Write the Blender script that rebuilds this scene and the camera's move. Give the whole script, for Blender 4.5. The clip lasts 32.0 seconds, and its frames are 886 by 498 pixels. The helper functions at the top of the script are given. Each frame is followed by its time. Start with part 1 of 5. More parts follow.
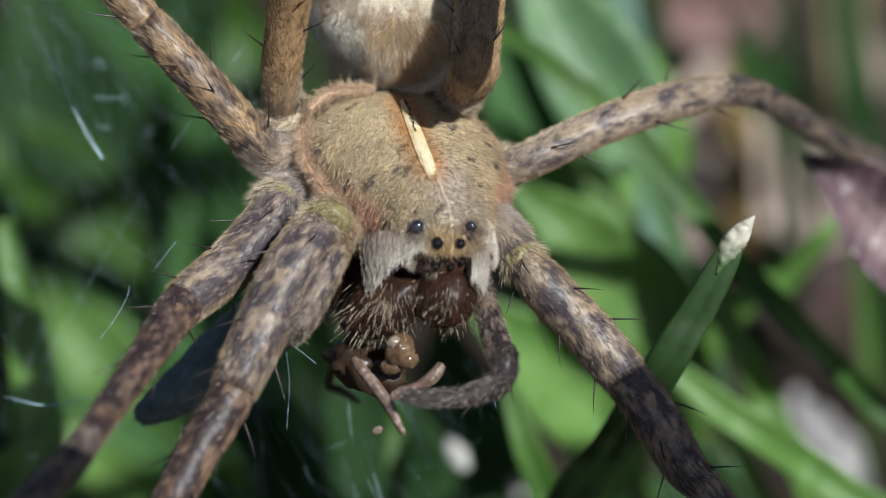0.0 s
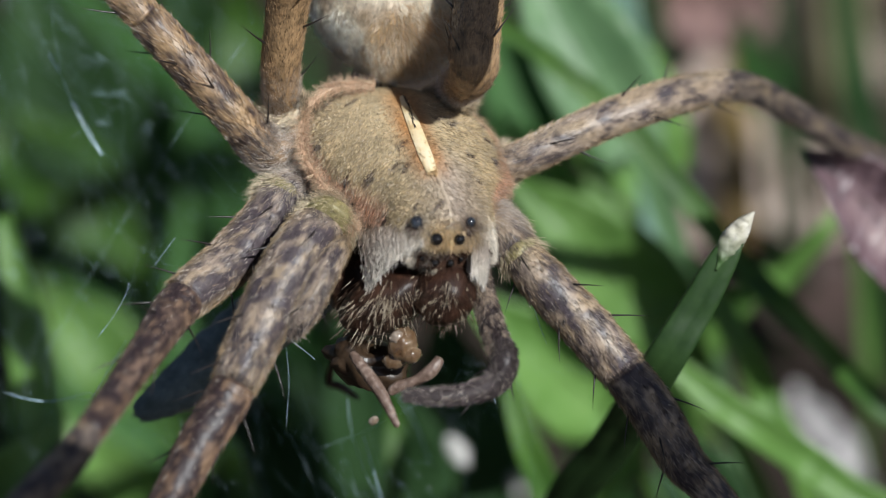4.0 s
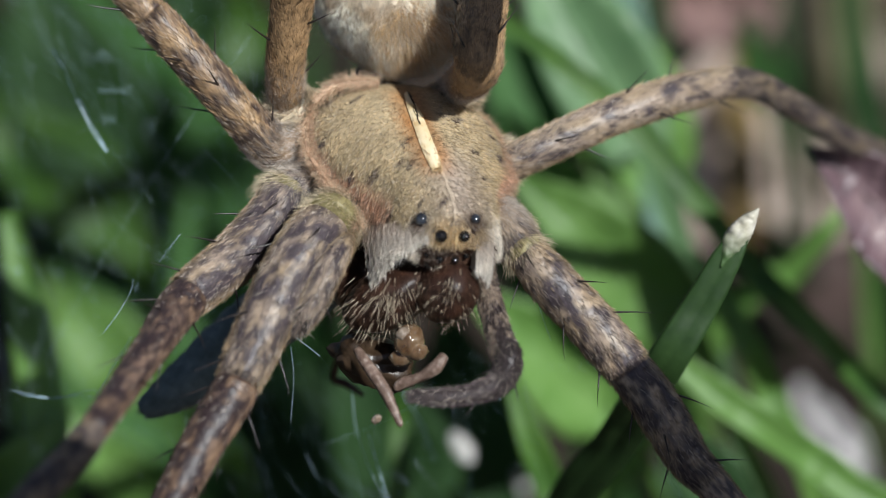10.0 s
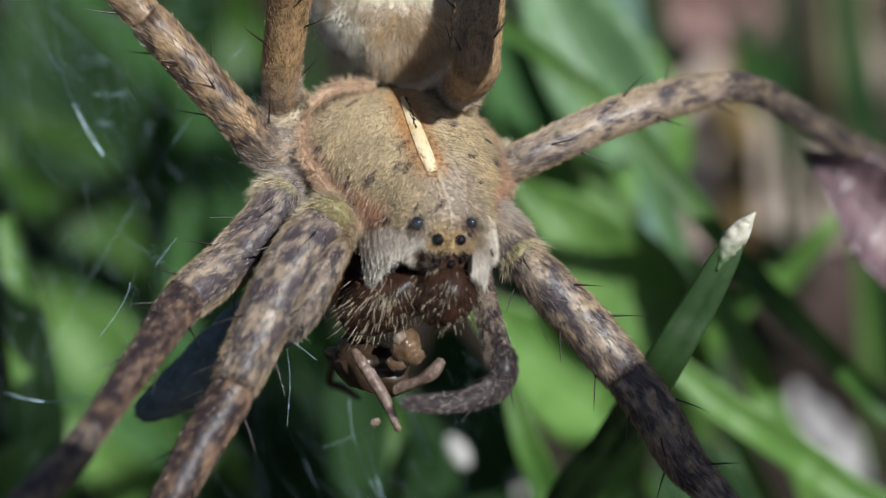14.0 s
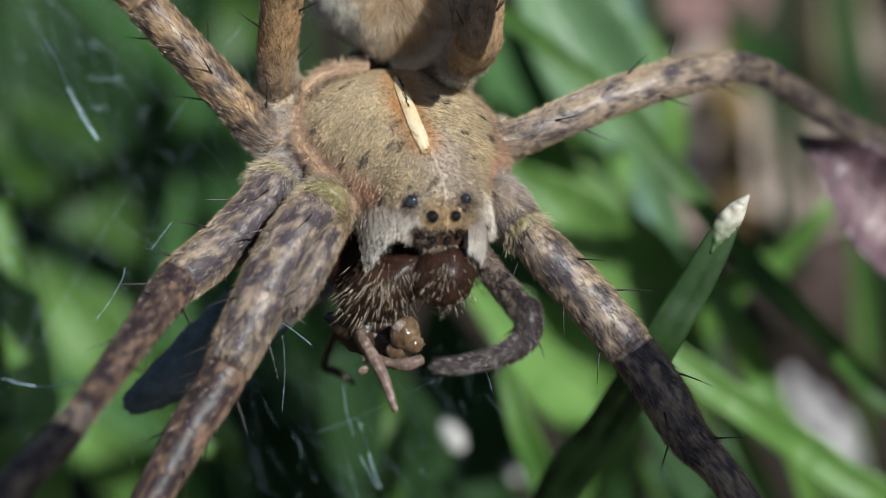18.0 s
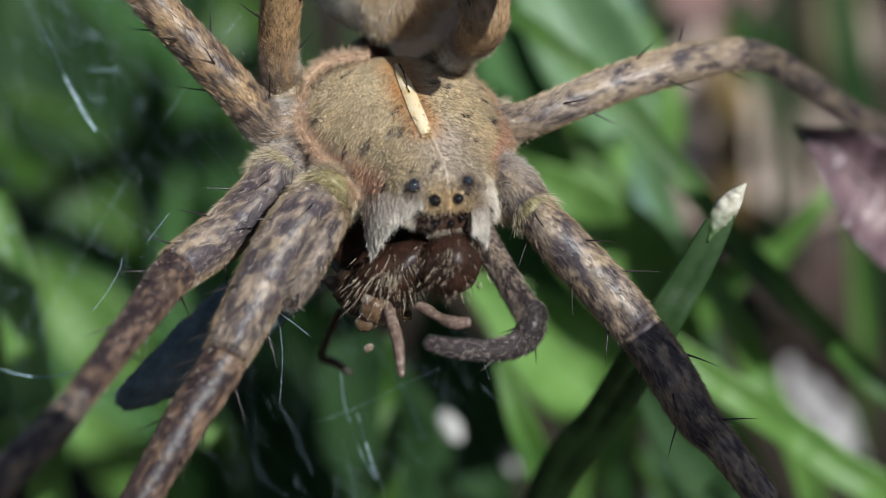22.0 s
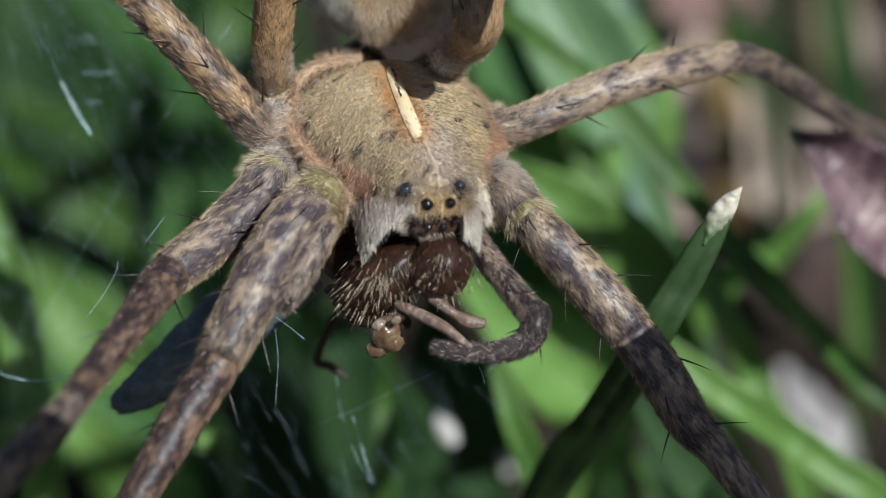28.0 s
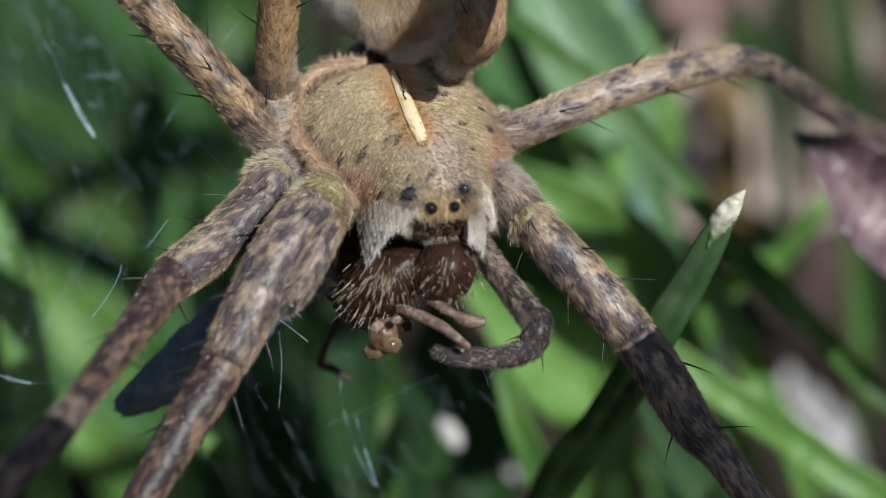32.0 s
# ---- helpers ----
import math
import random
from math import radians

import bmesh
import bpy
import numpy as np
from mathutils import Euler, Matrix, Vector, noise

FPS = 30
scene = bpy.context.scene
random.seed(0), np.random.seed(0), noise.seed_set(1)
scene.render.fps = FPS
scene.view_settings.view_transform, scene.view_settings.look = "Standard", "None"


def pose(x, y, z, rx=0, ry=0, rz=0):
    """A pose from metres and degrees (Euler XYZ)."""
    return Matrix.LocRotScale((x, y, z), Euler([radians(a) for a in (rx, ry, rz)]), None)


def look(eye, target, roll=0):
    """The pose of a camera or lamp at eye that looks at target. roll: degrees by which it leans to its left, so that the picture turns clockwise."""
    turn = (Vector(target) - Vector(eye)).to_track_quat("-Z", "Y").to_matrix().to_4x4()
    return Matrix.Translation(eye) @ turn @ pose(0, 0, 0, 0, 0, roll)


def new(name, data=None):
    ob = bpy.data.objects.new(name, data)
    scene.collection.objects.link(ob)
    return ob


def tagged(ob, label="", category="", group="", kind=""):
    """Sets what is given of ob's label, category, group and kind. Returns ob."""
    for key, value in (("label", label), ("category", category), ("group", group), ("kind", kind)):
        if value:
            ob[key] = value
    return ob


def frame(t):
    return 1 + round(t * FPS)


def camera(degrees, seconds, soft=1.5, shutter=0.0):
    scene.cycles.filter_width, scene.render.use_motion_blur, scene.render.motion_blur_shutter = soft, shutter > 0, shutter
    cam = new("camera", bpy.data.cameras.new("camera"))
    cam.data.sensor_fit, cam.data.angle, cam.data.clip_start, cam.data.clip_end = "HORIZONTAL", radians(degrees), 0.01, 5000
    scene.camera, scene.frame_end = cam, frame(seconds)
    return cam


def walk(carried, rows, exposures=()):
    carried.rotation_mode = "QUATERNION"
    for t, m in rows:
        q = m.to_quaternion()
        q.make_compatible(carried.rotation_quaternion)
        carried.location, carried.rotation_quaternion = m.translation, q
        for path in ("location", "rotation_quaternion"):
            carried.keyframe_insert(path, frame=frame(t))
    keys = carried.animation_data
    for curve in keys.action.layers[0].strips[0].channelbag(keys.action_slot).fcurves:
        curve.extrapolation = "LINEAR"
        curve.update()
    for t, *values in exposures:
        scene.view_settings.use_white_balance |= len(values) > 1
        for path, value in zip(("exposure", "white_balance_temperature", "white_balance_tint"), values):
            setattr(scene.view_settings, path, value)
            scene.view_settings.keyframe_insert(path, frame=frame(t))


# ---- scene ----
MM = 0.001
STATION = 80.0                      # mm from the eye to the plane in focus
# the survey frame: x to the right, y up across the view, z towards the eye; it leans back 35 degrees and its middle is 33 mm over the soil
V = pose(0, 0, 33 * MM, 55)
VI = V.inverted()

# ---- camera ----
cam = camera(14, 32.0, 1.1)
cam.data.dof.use_dof = True
cam.data.dof.focus_distance = 79.0 * MM
cam.data.dof.aperture_fstop = 60
STEP = 0.00895
CAMERA_ROWS = [
    (0.0, 1.8, 7.0), (0.5, -0.7, 1.8), (1.0, 3.9, 6.4), (1.5, 1.1, 5.5), (2.0, 2.4, 4.6), (2.5, 0.9, 2.2), (3.0, -2.2, 3.7), (3.5, -0.7, 2.0),
    (5.5, 2.6, -1.5), (6.0, 0.0, 0.0), (6.5, 3.9, -1.3), (7.0, 5.7, -2.0), (7.5, 6.3, -0.6), (8.0, 7.0, -0.6), (8.5, 1.3, -0.9), (9.0, 6.3, -1.7),
    (9.5, 8.5, -2.8), (10.0, 9.2, -5.5), (10.5, 12.7, -5.7), (11.0, 12.7, -5.5), (11.5, 9.9, -2.8), (12.0, 6.8, -2.0), (12.5, 7.9, -3.5), (13.0, 8.1, -1.1),
    (13.5, 10.1, -0.6), (14.0, 2.8, 0.9), (14.5, 6.8, 0.9), (16.5, 1.5, -8.3), (17.0, -1.6, -12.2), (17.5, -4.6, -18.3), (18.0, -6.1, -26.0), (18.5, -7.7, -35.2),
    (19.0, -9.2, -35.2), (19.5, -10.7, -35.2), (20.0, -12.3, -39.5), (20.5, -9.2, -43.4), (21.0, -14.2, -39.3), (21.5, -13.8, -42.1), (22.0, -10.6, -42.7), (22.5, -8.1, -50.8),
    (23.0, -17.9, -51.5), (23.5, -13.4, -50.3), (24.0, -14.8, -48.5), (24.5, -12.5, -42.1), (25.0, -15.8, -39.9), (25.5, -10.3, -36.1), (27.5, -15.4, -34.5), (28.0, -18.4, -36.1),
    (28.5, -13.2, -34.5), (29.0, -15.5, -31.7), (29.5, -12.6, -30.9), (30.0, -13.2, -31.6), (30.5, -11.3, -27.8), (31.0, -13.4, -29.5), (31.5, -11.9, -28.6), (32.0, -12.1, -31.3)]
walk(cam, [(t, V @ pose(0, 0, STATION * MM, STEP * dy, STEP * dx)) for t, dx, dy in CAMERA_ROWS], [(0, 0.07), (32, 0.07)])

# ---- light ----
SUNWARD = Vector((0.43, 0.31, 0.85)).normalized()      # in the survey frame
SUN = V.to_3x3() @ SUNWARD
world = bpy.data.worlds.new("sky")
scene.world = world
world.use_nodes = True
wn = world.node_tree.nodes
sky = wn.new("ShaderNodeTexSky")
sky.sky_type, sky.sun_disc = "NISHITA", False
sky.sun_elevation = math.asin(SUN.z)
sky.sun_rotation = math.atan2(SUN.x, SUN.y)
world.node_tree.links.new(sky.outputs[0], wn["Background"].inputs[0])
wn["Background"].inputs[1].default_value = 0.055
sun = new("sun", bpy.data.lights.new("sun", "SUN"))
sun.data.energy, sun.data.angle, sun.data.color = 5.0, radians(0.5), (0.95, 0.99, 1.0)
sun.matrix_world = look(SUN * 0.4, (0, 0, 0))


# ---- helpers of this scene ----
def g(u, v, w=0.0):
    """A survey mark in millimetres of the survey frame: u to the right, v down, 80 units to the millimetre at the plane in focus, sighted from the station; w mm towards it."""
    k = 1.0 - w / STATION
    return Vector(((u - 784) / 81.4 * k, (441 - v) / 81.4 * k, w))


def gw(u, v, w=0.0):
    """The same mark in the world."""
    return V @ (g(u, v, w) * MM)


def nodes_of(name):
    m = bpy.data.materials.new(name)
    m.use_nodes = True
    return m, m.node_tree.nodes, m.node_tree.links, m.node_tree.nodes["Principled BSDF"]


def noise_node(nt, links, scale, detail=4.0, rough=0.6, stretch=None):
    tc = nt.new("ShaderNodeTexCoord")
    n = nt.new("ShaderNodeTexNoise")
    n.inputs["Scale"].default_value, n.inputs["Detail"].default_value, n.inputs["Roughness"].default_value = scale, detail, rough
    if stretch:
        mp = nt.new("ShaderNodeMapping")
        mp.inputs["Scale"].default_value = stretch
        links.new(tc.outputs["Object"], mp.inputs[0])
        links.new(mp.outputs[0], n.inputs["Vector"])
    else:
        links.new(tc.outputs["Object"], n.inputs["Vector"])
    return n


def ramp_node(nt, links, source, stops):
    r = nt.new("ShaderNodeValToRGB")
    while len(r.color_ramp.elements) < len(stops):
        r.color_ramp.elements.new(0.5)
    for e, (p, c) in zip(r.color_ramp.elements, stops):
        e.position, e.color = p, (*c, 1)
    links.new(source, r.inputs[0])
    return r


def tinted(name, rough, grain, spec=0.5, bump=0.3, low=0.75, high=1.2):
    """Colour from the mesh's own markings (attribute 'tint') with fine grain and relief."""
    m, nt, links, bsdf = nodes_of(name)
    a = nt.new("ShaderNodeAttribute")
    a.attribute_name = "tint"
    n = noise_node(nt, links, grain)
    r = ramp_node(nt, links, n.outputs[0], [(0.3, (low,) * 3), (0.7, (high,) * 3)])
    mix = nt.new("ShaderNodeMix")
    mix.data_type, mix.blend_type = "RGBA", "MULTIPLY"
    mix.inputs[0].default_value = 1.0
    links.new(a.outputs["Color"], mix.inputs[6])
    links.new(r.outputs[0], mix.inputs[7])
    links.new(mix.outputs[2], bsdf.inputs["Base Color"])
    bsdf.inputs["Roughness"].default_value = rough
    bsdf.inputs["Specular IOR Level"].default_value = spec
    if bump:
        b = nt.new("ShaderNodeBump")
        b.inputs["Strength"].default_value, b.inputs["Distance"].default_value = bump, 0.00003
        links.new(n.outputs[0], b.inputs["Height"])
        links.new(b.outputs[0], bsdf.inputs["Normal"])
    return m


def plain(name, stops, scale, rough=0.5, spec=0.5, bump=0.2, stretch=None, distance=0.00005, leaf=0.0, random_tint=0.0):
    """A surface whose colours follow a grain; leaf: the share of light that passes through."""
    m, nt, links, bsdf = nodes_of(name)
    n = noise_node(nt, links, scale, stretch=stretch)
    r = ramp_node(nt, links, n.outputs[0], stops)
    colour = r.outputs[0]
    if random_tint:
        oi = nt.new("ShaderNodeObjectInfo")
        hs = nt.new("ShaderNodeHueSaturation")
        mr = nt.new("ShaderNodeMapRange")
        mr.inputs["To Min"].default_value, mr.inputs["To Max"].default_value = 1 - random_tint, 1 + random_tint
        links.new(oi.outputs["Random"], mr.inputs["Value"])
        links.new(mr.outputs[0], hs.inputs["Value"])
        links.new(colour, hs.inputs["Color"])
        colour = hs.outputs[0]
    links.new(colour, bsdf.inputs["Base Color"])
    bsdf.inputs["Roughness"].default_value = rough
    bsdf.inputs["Specular IOR Level"].default_value = spec
    if bump:
        b = nt.new("ShaderNodeBump")
        b.inputs["Strength"].default_value, b.inputs["Distance"].default_value = bump, distance
        links.new(n.outputs[0], b.inputs["Height"])
        links.new(b.outputs[0], bsdf.inputs["Normal"])
    if leaf:
        t = nt.new("ShaderNodeBsdfTranslucent")
        hs2 = nt.new("ShaderNodeHueSaturation")
        hs2.inputs["Value"].default_value = 1.5
        links.new(colour, hs2.inputs["Color"])
        links.new(hs2.outputs[0], t.inputs[0])
        ms = nt.new("ShaderNodeMixShader")
        ms.inputs[0].default_value = leaf
        links.new(bsdf.outputs[0], ms.inputs[1])
        links.new(t.outputs[0], ms.inputs[2])
        links.new(ms.outputs[0], nt["Material Output"].inputs[0])
    return m


# ---- materials ----
LEG = tinted("leg_cuticle", 0.45, 9000, 0.5, 0.45)
LEGGLOSS = tinted("glossy_leg_cuticle", 0.46, 4200, 0.42, 1.0)
FUR = tinted("hair", 0.55, 4000, 0.16, 0.0, 0.8, 1.15)
SHIELD = tinted("carapace_cuticle", 0.6, 7000, 0.3, 0.35)
DARK_SHELL = plain("dark_brown_cuticle", [(0.3, (0.014, 0.007, 0.005)), (0.55, (0.036, 0.016, 0.010)), (0.8, (0.080, 0.034, 0.018))], 2600, 0.42, 0.35, 0.6)
BLACK = plain("black_cornea", [(0.3, (0.004, 0.004, 0.004)), (0.7, (0.010, 0.008, 0.007))], 2000, 0.06, 0.7, 0.0)
AMBER = plain("amber_eye_rim", [(0.3, (0.28, 0.15, 0.05)), (0.7, (0.55, 0.38, 0.18))], 5000, 0.45, 0.4, 0.3)
GLASSY = plain("grey_blue_cornea", [(0.35, (0.010, 0.010, 0.013)), (0.65, (0.042, 0.048, 0.060))], 5000, 0.10, 0.8, 0.0)
SPINE = plain("black_spine", [(0.3, (0.012, 0.009, 0.008)), (0.7, (0.03, 0.022, 0.02))], 5000, 0.35, 0.5, 0.0)
CREAM = plain("cream_hair", [(0.3, (0.62, 0.40, 0.17)), (0.45, (0.80, 0.62, 0.36)), (0.75, (0.85, 0.76, 0.58))], 1600, 0.6, 0.3, 0.4)
PREY = plain("prey_cuticle", [(0.3, (0.09, 0.055, 0.04)), (0.55, (0.20, 0.135, 0.105)), (0.75, (0.38, 0.30, 0.25))], 7000, 0.34, 0.5, 0.9)
WET = plain("wet_flesh", [(0.3, (0.28, 0.19, 0.13)), (0.5, (0.46, 0.37, 0.29)), (0.75, (0.66, 0.60, 0.53))], 3000, 0.08, 0.8, 0.35)
WET.node_tree.nodes["Principled BSDF"].inputs["Transmission Weight"].default_value = 0.45
AMBERFLESH = plain("amber_wet_flesh", [(0.3, (0.10, 0.050, 0.024)), (0.5, (0.20, 0.120, 0.065)), (0.75, (0.40, 0.29, 0.19))], 2200, 0.12, 0.7, 0.35)
AMBERFLESH.node_tree.nodes["Principled BSDF"].inputs["Transmission Weight"].default_value = 0.35
PREYDARK = plain("prey_dark_shell", [(0.3, (0.018, 0.010, 0.006)), (0.7, (0.060, 0.036, 0.020))], 3000, 0.38, 0.5, 0.6)
TWIG = plain("grey_weathered_leaf", [(0.3, (0.060, 0.078, 0.080)), (0.6, (0.11, 0.14, 0.145)), (0.8, (0.17, 0.195, 0.20))], 2600, 0.7, 0.3, 0.5)
GRASS = plain("grass_green", [(0.3, (0.034, 0.095, 0.018)), (0.55, (0.066, 0.15, 0.024)), (0.75, (0.108, 0.21, 0.045))], 500, 0.5, 0.4, 0.25, (1, 1, 1), leaf=0.35, random_tint=0.25)
MIDGRASS = plain("short_grass_green", [(0.3, (0.024, 0.066, 0.018)), (0.55, (0.042, 0.11, 0.027)), (0.75, (0.07, 0.16, 0.045))], 300, 0.6, 0.25, 0.2, leaf=0.2)
LEAFGREEN = plain("leaf_green", [(0.3, (0.092, 0.20, 0.042)), (0.55, (0.158, 0.30, 0.072)), (0.75, (0.245, 0.40, 0.13))], 350, 0.45, 0.45, 0.2, leaf=0.35, random_tint=0.15)
# leaf green darkened in its base colour to stand for foliage in shade
SHADELEAF = plain("shaded_leaf_green", [(0.3, (0.016, 0.043, 0.013)), (0.55, (0.028, 0.070, 0.021)), (0.75, (0.047, 0.105, 0.033))], 300, 0.7, 0.25, 0.2, leaf=0.35, random_tint=0.15)
MIDLEAF = plain("mid_leaf_green", [(0.3, (0.034, 0.095, 0.026)), (0.55, (0.056, 0.142, 0.038)), (0.75, (0.090, 0.20, 0.060))], 300, 0.65, 0.25, 0.2, leaf=0.25, random_tint=0.15)
CUTBLADE = plain("cut_blade_green", [(0.3, (0.018, 0.045, 0.012)), (0.55, (0.034, 0.075, 0.020)), (0.75, (0.065, 0.115, 0.036))], 900, 0.5, 0.4, 0.35, leaf=0.25)
def fading_tip():
    """Bleached tissue that turns green again towards its base."""
    m, nt, links, bsdf = nodes_of("bleached_tip")
    n = noise_node(nt, links, 2500)
    r = ramp_node(nt, links, n.outputs[0], [(0.3, (0.46, 0.42, 0.31)), (0.55, (0.58, 0.54, 0.45)), (0.75, (0.72, 0.69, 0.62))])
    tc = nt.new("ShaderNodeTexCoord")
    le = nt.new("ShaderNodeVectorMath")
    le.operation = "LENGTH"
    links.new(tc.outputs["Object"], le.inputs[0])
    add = nt.new("ShaderNodeMath")
    add.operation = "MULTIPLY_ADD"
    links.new(n.outputs[0], add.inputs[0])
    add.inputs[1].default_value = 0.0006
    links.new(le.outputs["Value"], add.inputs[2])
    mr = nt.new("ShaderNodeMapRange")
    mr.inputs["From Min"].default_value, mr.inputs["From Max"].default_value = 0.0006, 0.0013
    links.new(add.outputs[0], mr.inputs["Value"])
    mix = nt.new("ShaderNodeMix")
    mix.data_type = "RGBA"
    links.new(mr.outputs[0], mix.inputs[0])
    mix.inputs[6].default_value = (0.05, 0.10, 0.028, 1)
    links.new(r.outputs[0], mix.inputs[7])
    links.new(mix.outputs[2], bsdf.inputs["Base Color"])
    bsdf.inputs["Roughness"].default_value = 0.6
    b = nt.new("ShaderNodeBump")
    b.inputs["Strength"].default_value, b.inputs["Distance"].default_value = 0.35, 0.00005
    links.new(n.outputs[0], b.inputs["Height"])
    links.new(b.outputs[0], bsdf.inputs["Normal"])
    return m


PALETIP = fading_tip()
PALELEAF = plain("pale_leaf_green", [(0.3, (0.10, 0.20, 0.085)), (0.55, (0.165, 0.29, 0.135)), (0.75, (0.25, 0.40, 0.20))], 350, 0.45, 0.45, 0.2, leaf=0.35)
BLUESTEM = plain("blue_green_stem", [(0.3, (0.10, 0.19, 0.14)), (0.7, (0.20, 0.32, 0.24))], 400, 0.5, 0.4, 0.2, leaf=0.2)
STRAW = plain("straw", [(0.3, (0.20, 0.19, 0.10)), (0.7, (0.36, 0.34, 0.20))], 500, 0.6, 0.3, 0.3)
STICK = plain("grey_brown_stick", [(0.3, (0.10, 0.075, 0.055)), (0.7, (0.24, 0.19, 0.15))], 900, 0.75, 0.2, 0.5)
LITTER = plain("dry_leaf", [(0.3, (0.018, 0.011, 0.009)), (0.55, (0.050, 0.030, 0.025)), (0.75, (0.13, 0.085, 0.070))], 320, 0.65, 0.3, 0.5, random_tint=0.3)
PALELITTER = plain("pale_dry_leaf", [(0.3, (0.25, 0.19, 0.15)), (0.55, (0.42, 0.33, 0.275)), (0.75, (0.56, 0.47, 0.40))], 320, 0.6, 0.3, 0.5)
OCHRELEAF = plain("ochre_dry_leaf", [(0.3, (0.08, 0.05, 0.015)), (0.7, (0.22, 0.15, 0.05))], 320, 0.65, 0.3, 0.4)
ROSELITTER = plain("rose_dry_leaf", [(0.3, (0.16, 0.085, 0.075)), (0.7, (0.30, 0.19, 0.17))], 320, 0.65, 0.3, 0.4)
PURPLE = plain("purple_leaf", [(0.3, (0.050, 0.028, 0.035)), (0.5, (0.15, 0.095, 0.105)), (0.75, (0.32, 0.235, 0.225))], 900, 0.38, 0.5, 0.9)
SOIL = plain("soil", [(0.3, (0.013, 0.009, 0.007)), (0.55, (0.030, 0.021, 0.016)), (0.75, (0.065, 0.046, 0.034))], 260, 0.9, 0.2, 0.8, distance=0.0006)
GLINT = plain("clear_drop", [(0.3, (0.45, 0.40, 0.36)), (0.7, (0.75, 0.72, 0.70))], 3000, 0.08, 0.8, 0.0)
SILK = plain("spider_silk", [(0.3, (0.28, 0.43, 0.49)), (0.7, (0.58, 0.74, 0.82))], 2000, 0.25, 0.7, 0.0)
BLEACHED = plain("bleached_leaf", [(0.3, (0.40, 0.37, 0.37)), (0.7, (0.52, 0.49, 0.48))], 250, 0.6, 0.3, 0.2)
DROP = plain("white_debris", [(0.3, (0.38, 0.36, 0.33)), (0.7, (0.62, 0.60, 0.57))], 900, 0.5, 0.4, 0.4)


# ---- mesh makers ----
def mesh_of(name, verts, faces, material, smooth=True, tint=None):
    me = bpy.data.meshes.new(name)
    me.from_pydata([tuple(v) for v in verts], [], faces)
    me.materials.append(material)
    if tint is not None:
        at = me.color_attributes.new("tint", "FLOAT_COLOR", "POINT")
        rgba = np.ones((len(verts), 4), np.float32)
        rgba[:, :3] = tint
        at.data.foreach_set("color", rgba.ravel())
    if smooth:
        me.polygons.foreach_set("use_smooth", [True] * len(me.polygons))
    me.update()
    return me


def part(name, me, parent=None, label="", kind=""):
    ob = new(name, me)
    ob.parent = parent
    return tagged(ob, label, kind=kind)


def spline(pts, n):
    """Catmull-Rom through rows of numbers."""
    p = np.array(pts, float)
    p = np.vstack([2 * p[0] - p[1], p, 2 * p[-1] - p[-2]])
    out = []
    segs = len(p) - 3
    for i in range(n):
        x = i / (n - 1) * segs
        k = min(int(x), segs - 1)
        t = x - k
        a, b, c, d = p[k:k + 4]
        out.append(0.5 * (2 * b + (c - a) * t + (2 * a - 5 * b + 4 * c - d) * t * t + (3 * b - a - 3 * c + d) * t ** 3))
    return np.array(out)


def tube_rings(path, radii, sides, wobble=0.0, seed=0):
    """Rings round a path: places, outward ways and the path's own way at each ring."""
    path = np.array(path, float)
    tang = np.gradient(path, axis=0)
    tang /= np.linalg.norm(tang, axis=1)[:, None]
    ref = np.array((0.0, 0.31, 0.95))
    P, N = [], []
    for i, (p, t, r) in enumerate(zip(path, tang, radii)):
        a = ref - t * (ref @ t)
        a /= np.linalg.norm(a)
        ref = a
        b = np.cross(t, a)
        ring_p, ring_n = [], []
        for j in range(sides):
            th = 2 * math.pi * j / sides
            n = a * math.cos(th) + b * math.sin(th)
            k = 1.0 + (wobble * noise.noise(Vector((i * 0.35 + seed, math.cos(th) * 1.3, math.sin(th) * 1.3))) if wobble else 0.0)
            ring_p.append(p + n * r * k)
            ring_n.append(n)
        P.append(ring_p)
        N.append(ring_n)
    return np.array(P), np.array(N), tang


def rings_faces(n, m, caps=True):
    f = [(i * m + j, i * m + (j + 1) % m, (i + 1) * m + (j + 1) % m, (i + 1) * m + j) for i in range(n - 1) for j in range(m)]
    if caps:
        f.append(tuple(range(m))[::-1])
        f.append(tuple((n - 1) * m + j for j in range(m)))
    return f


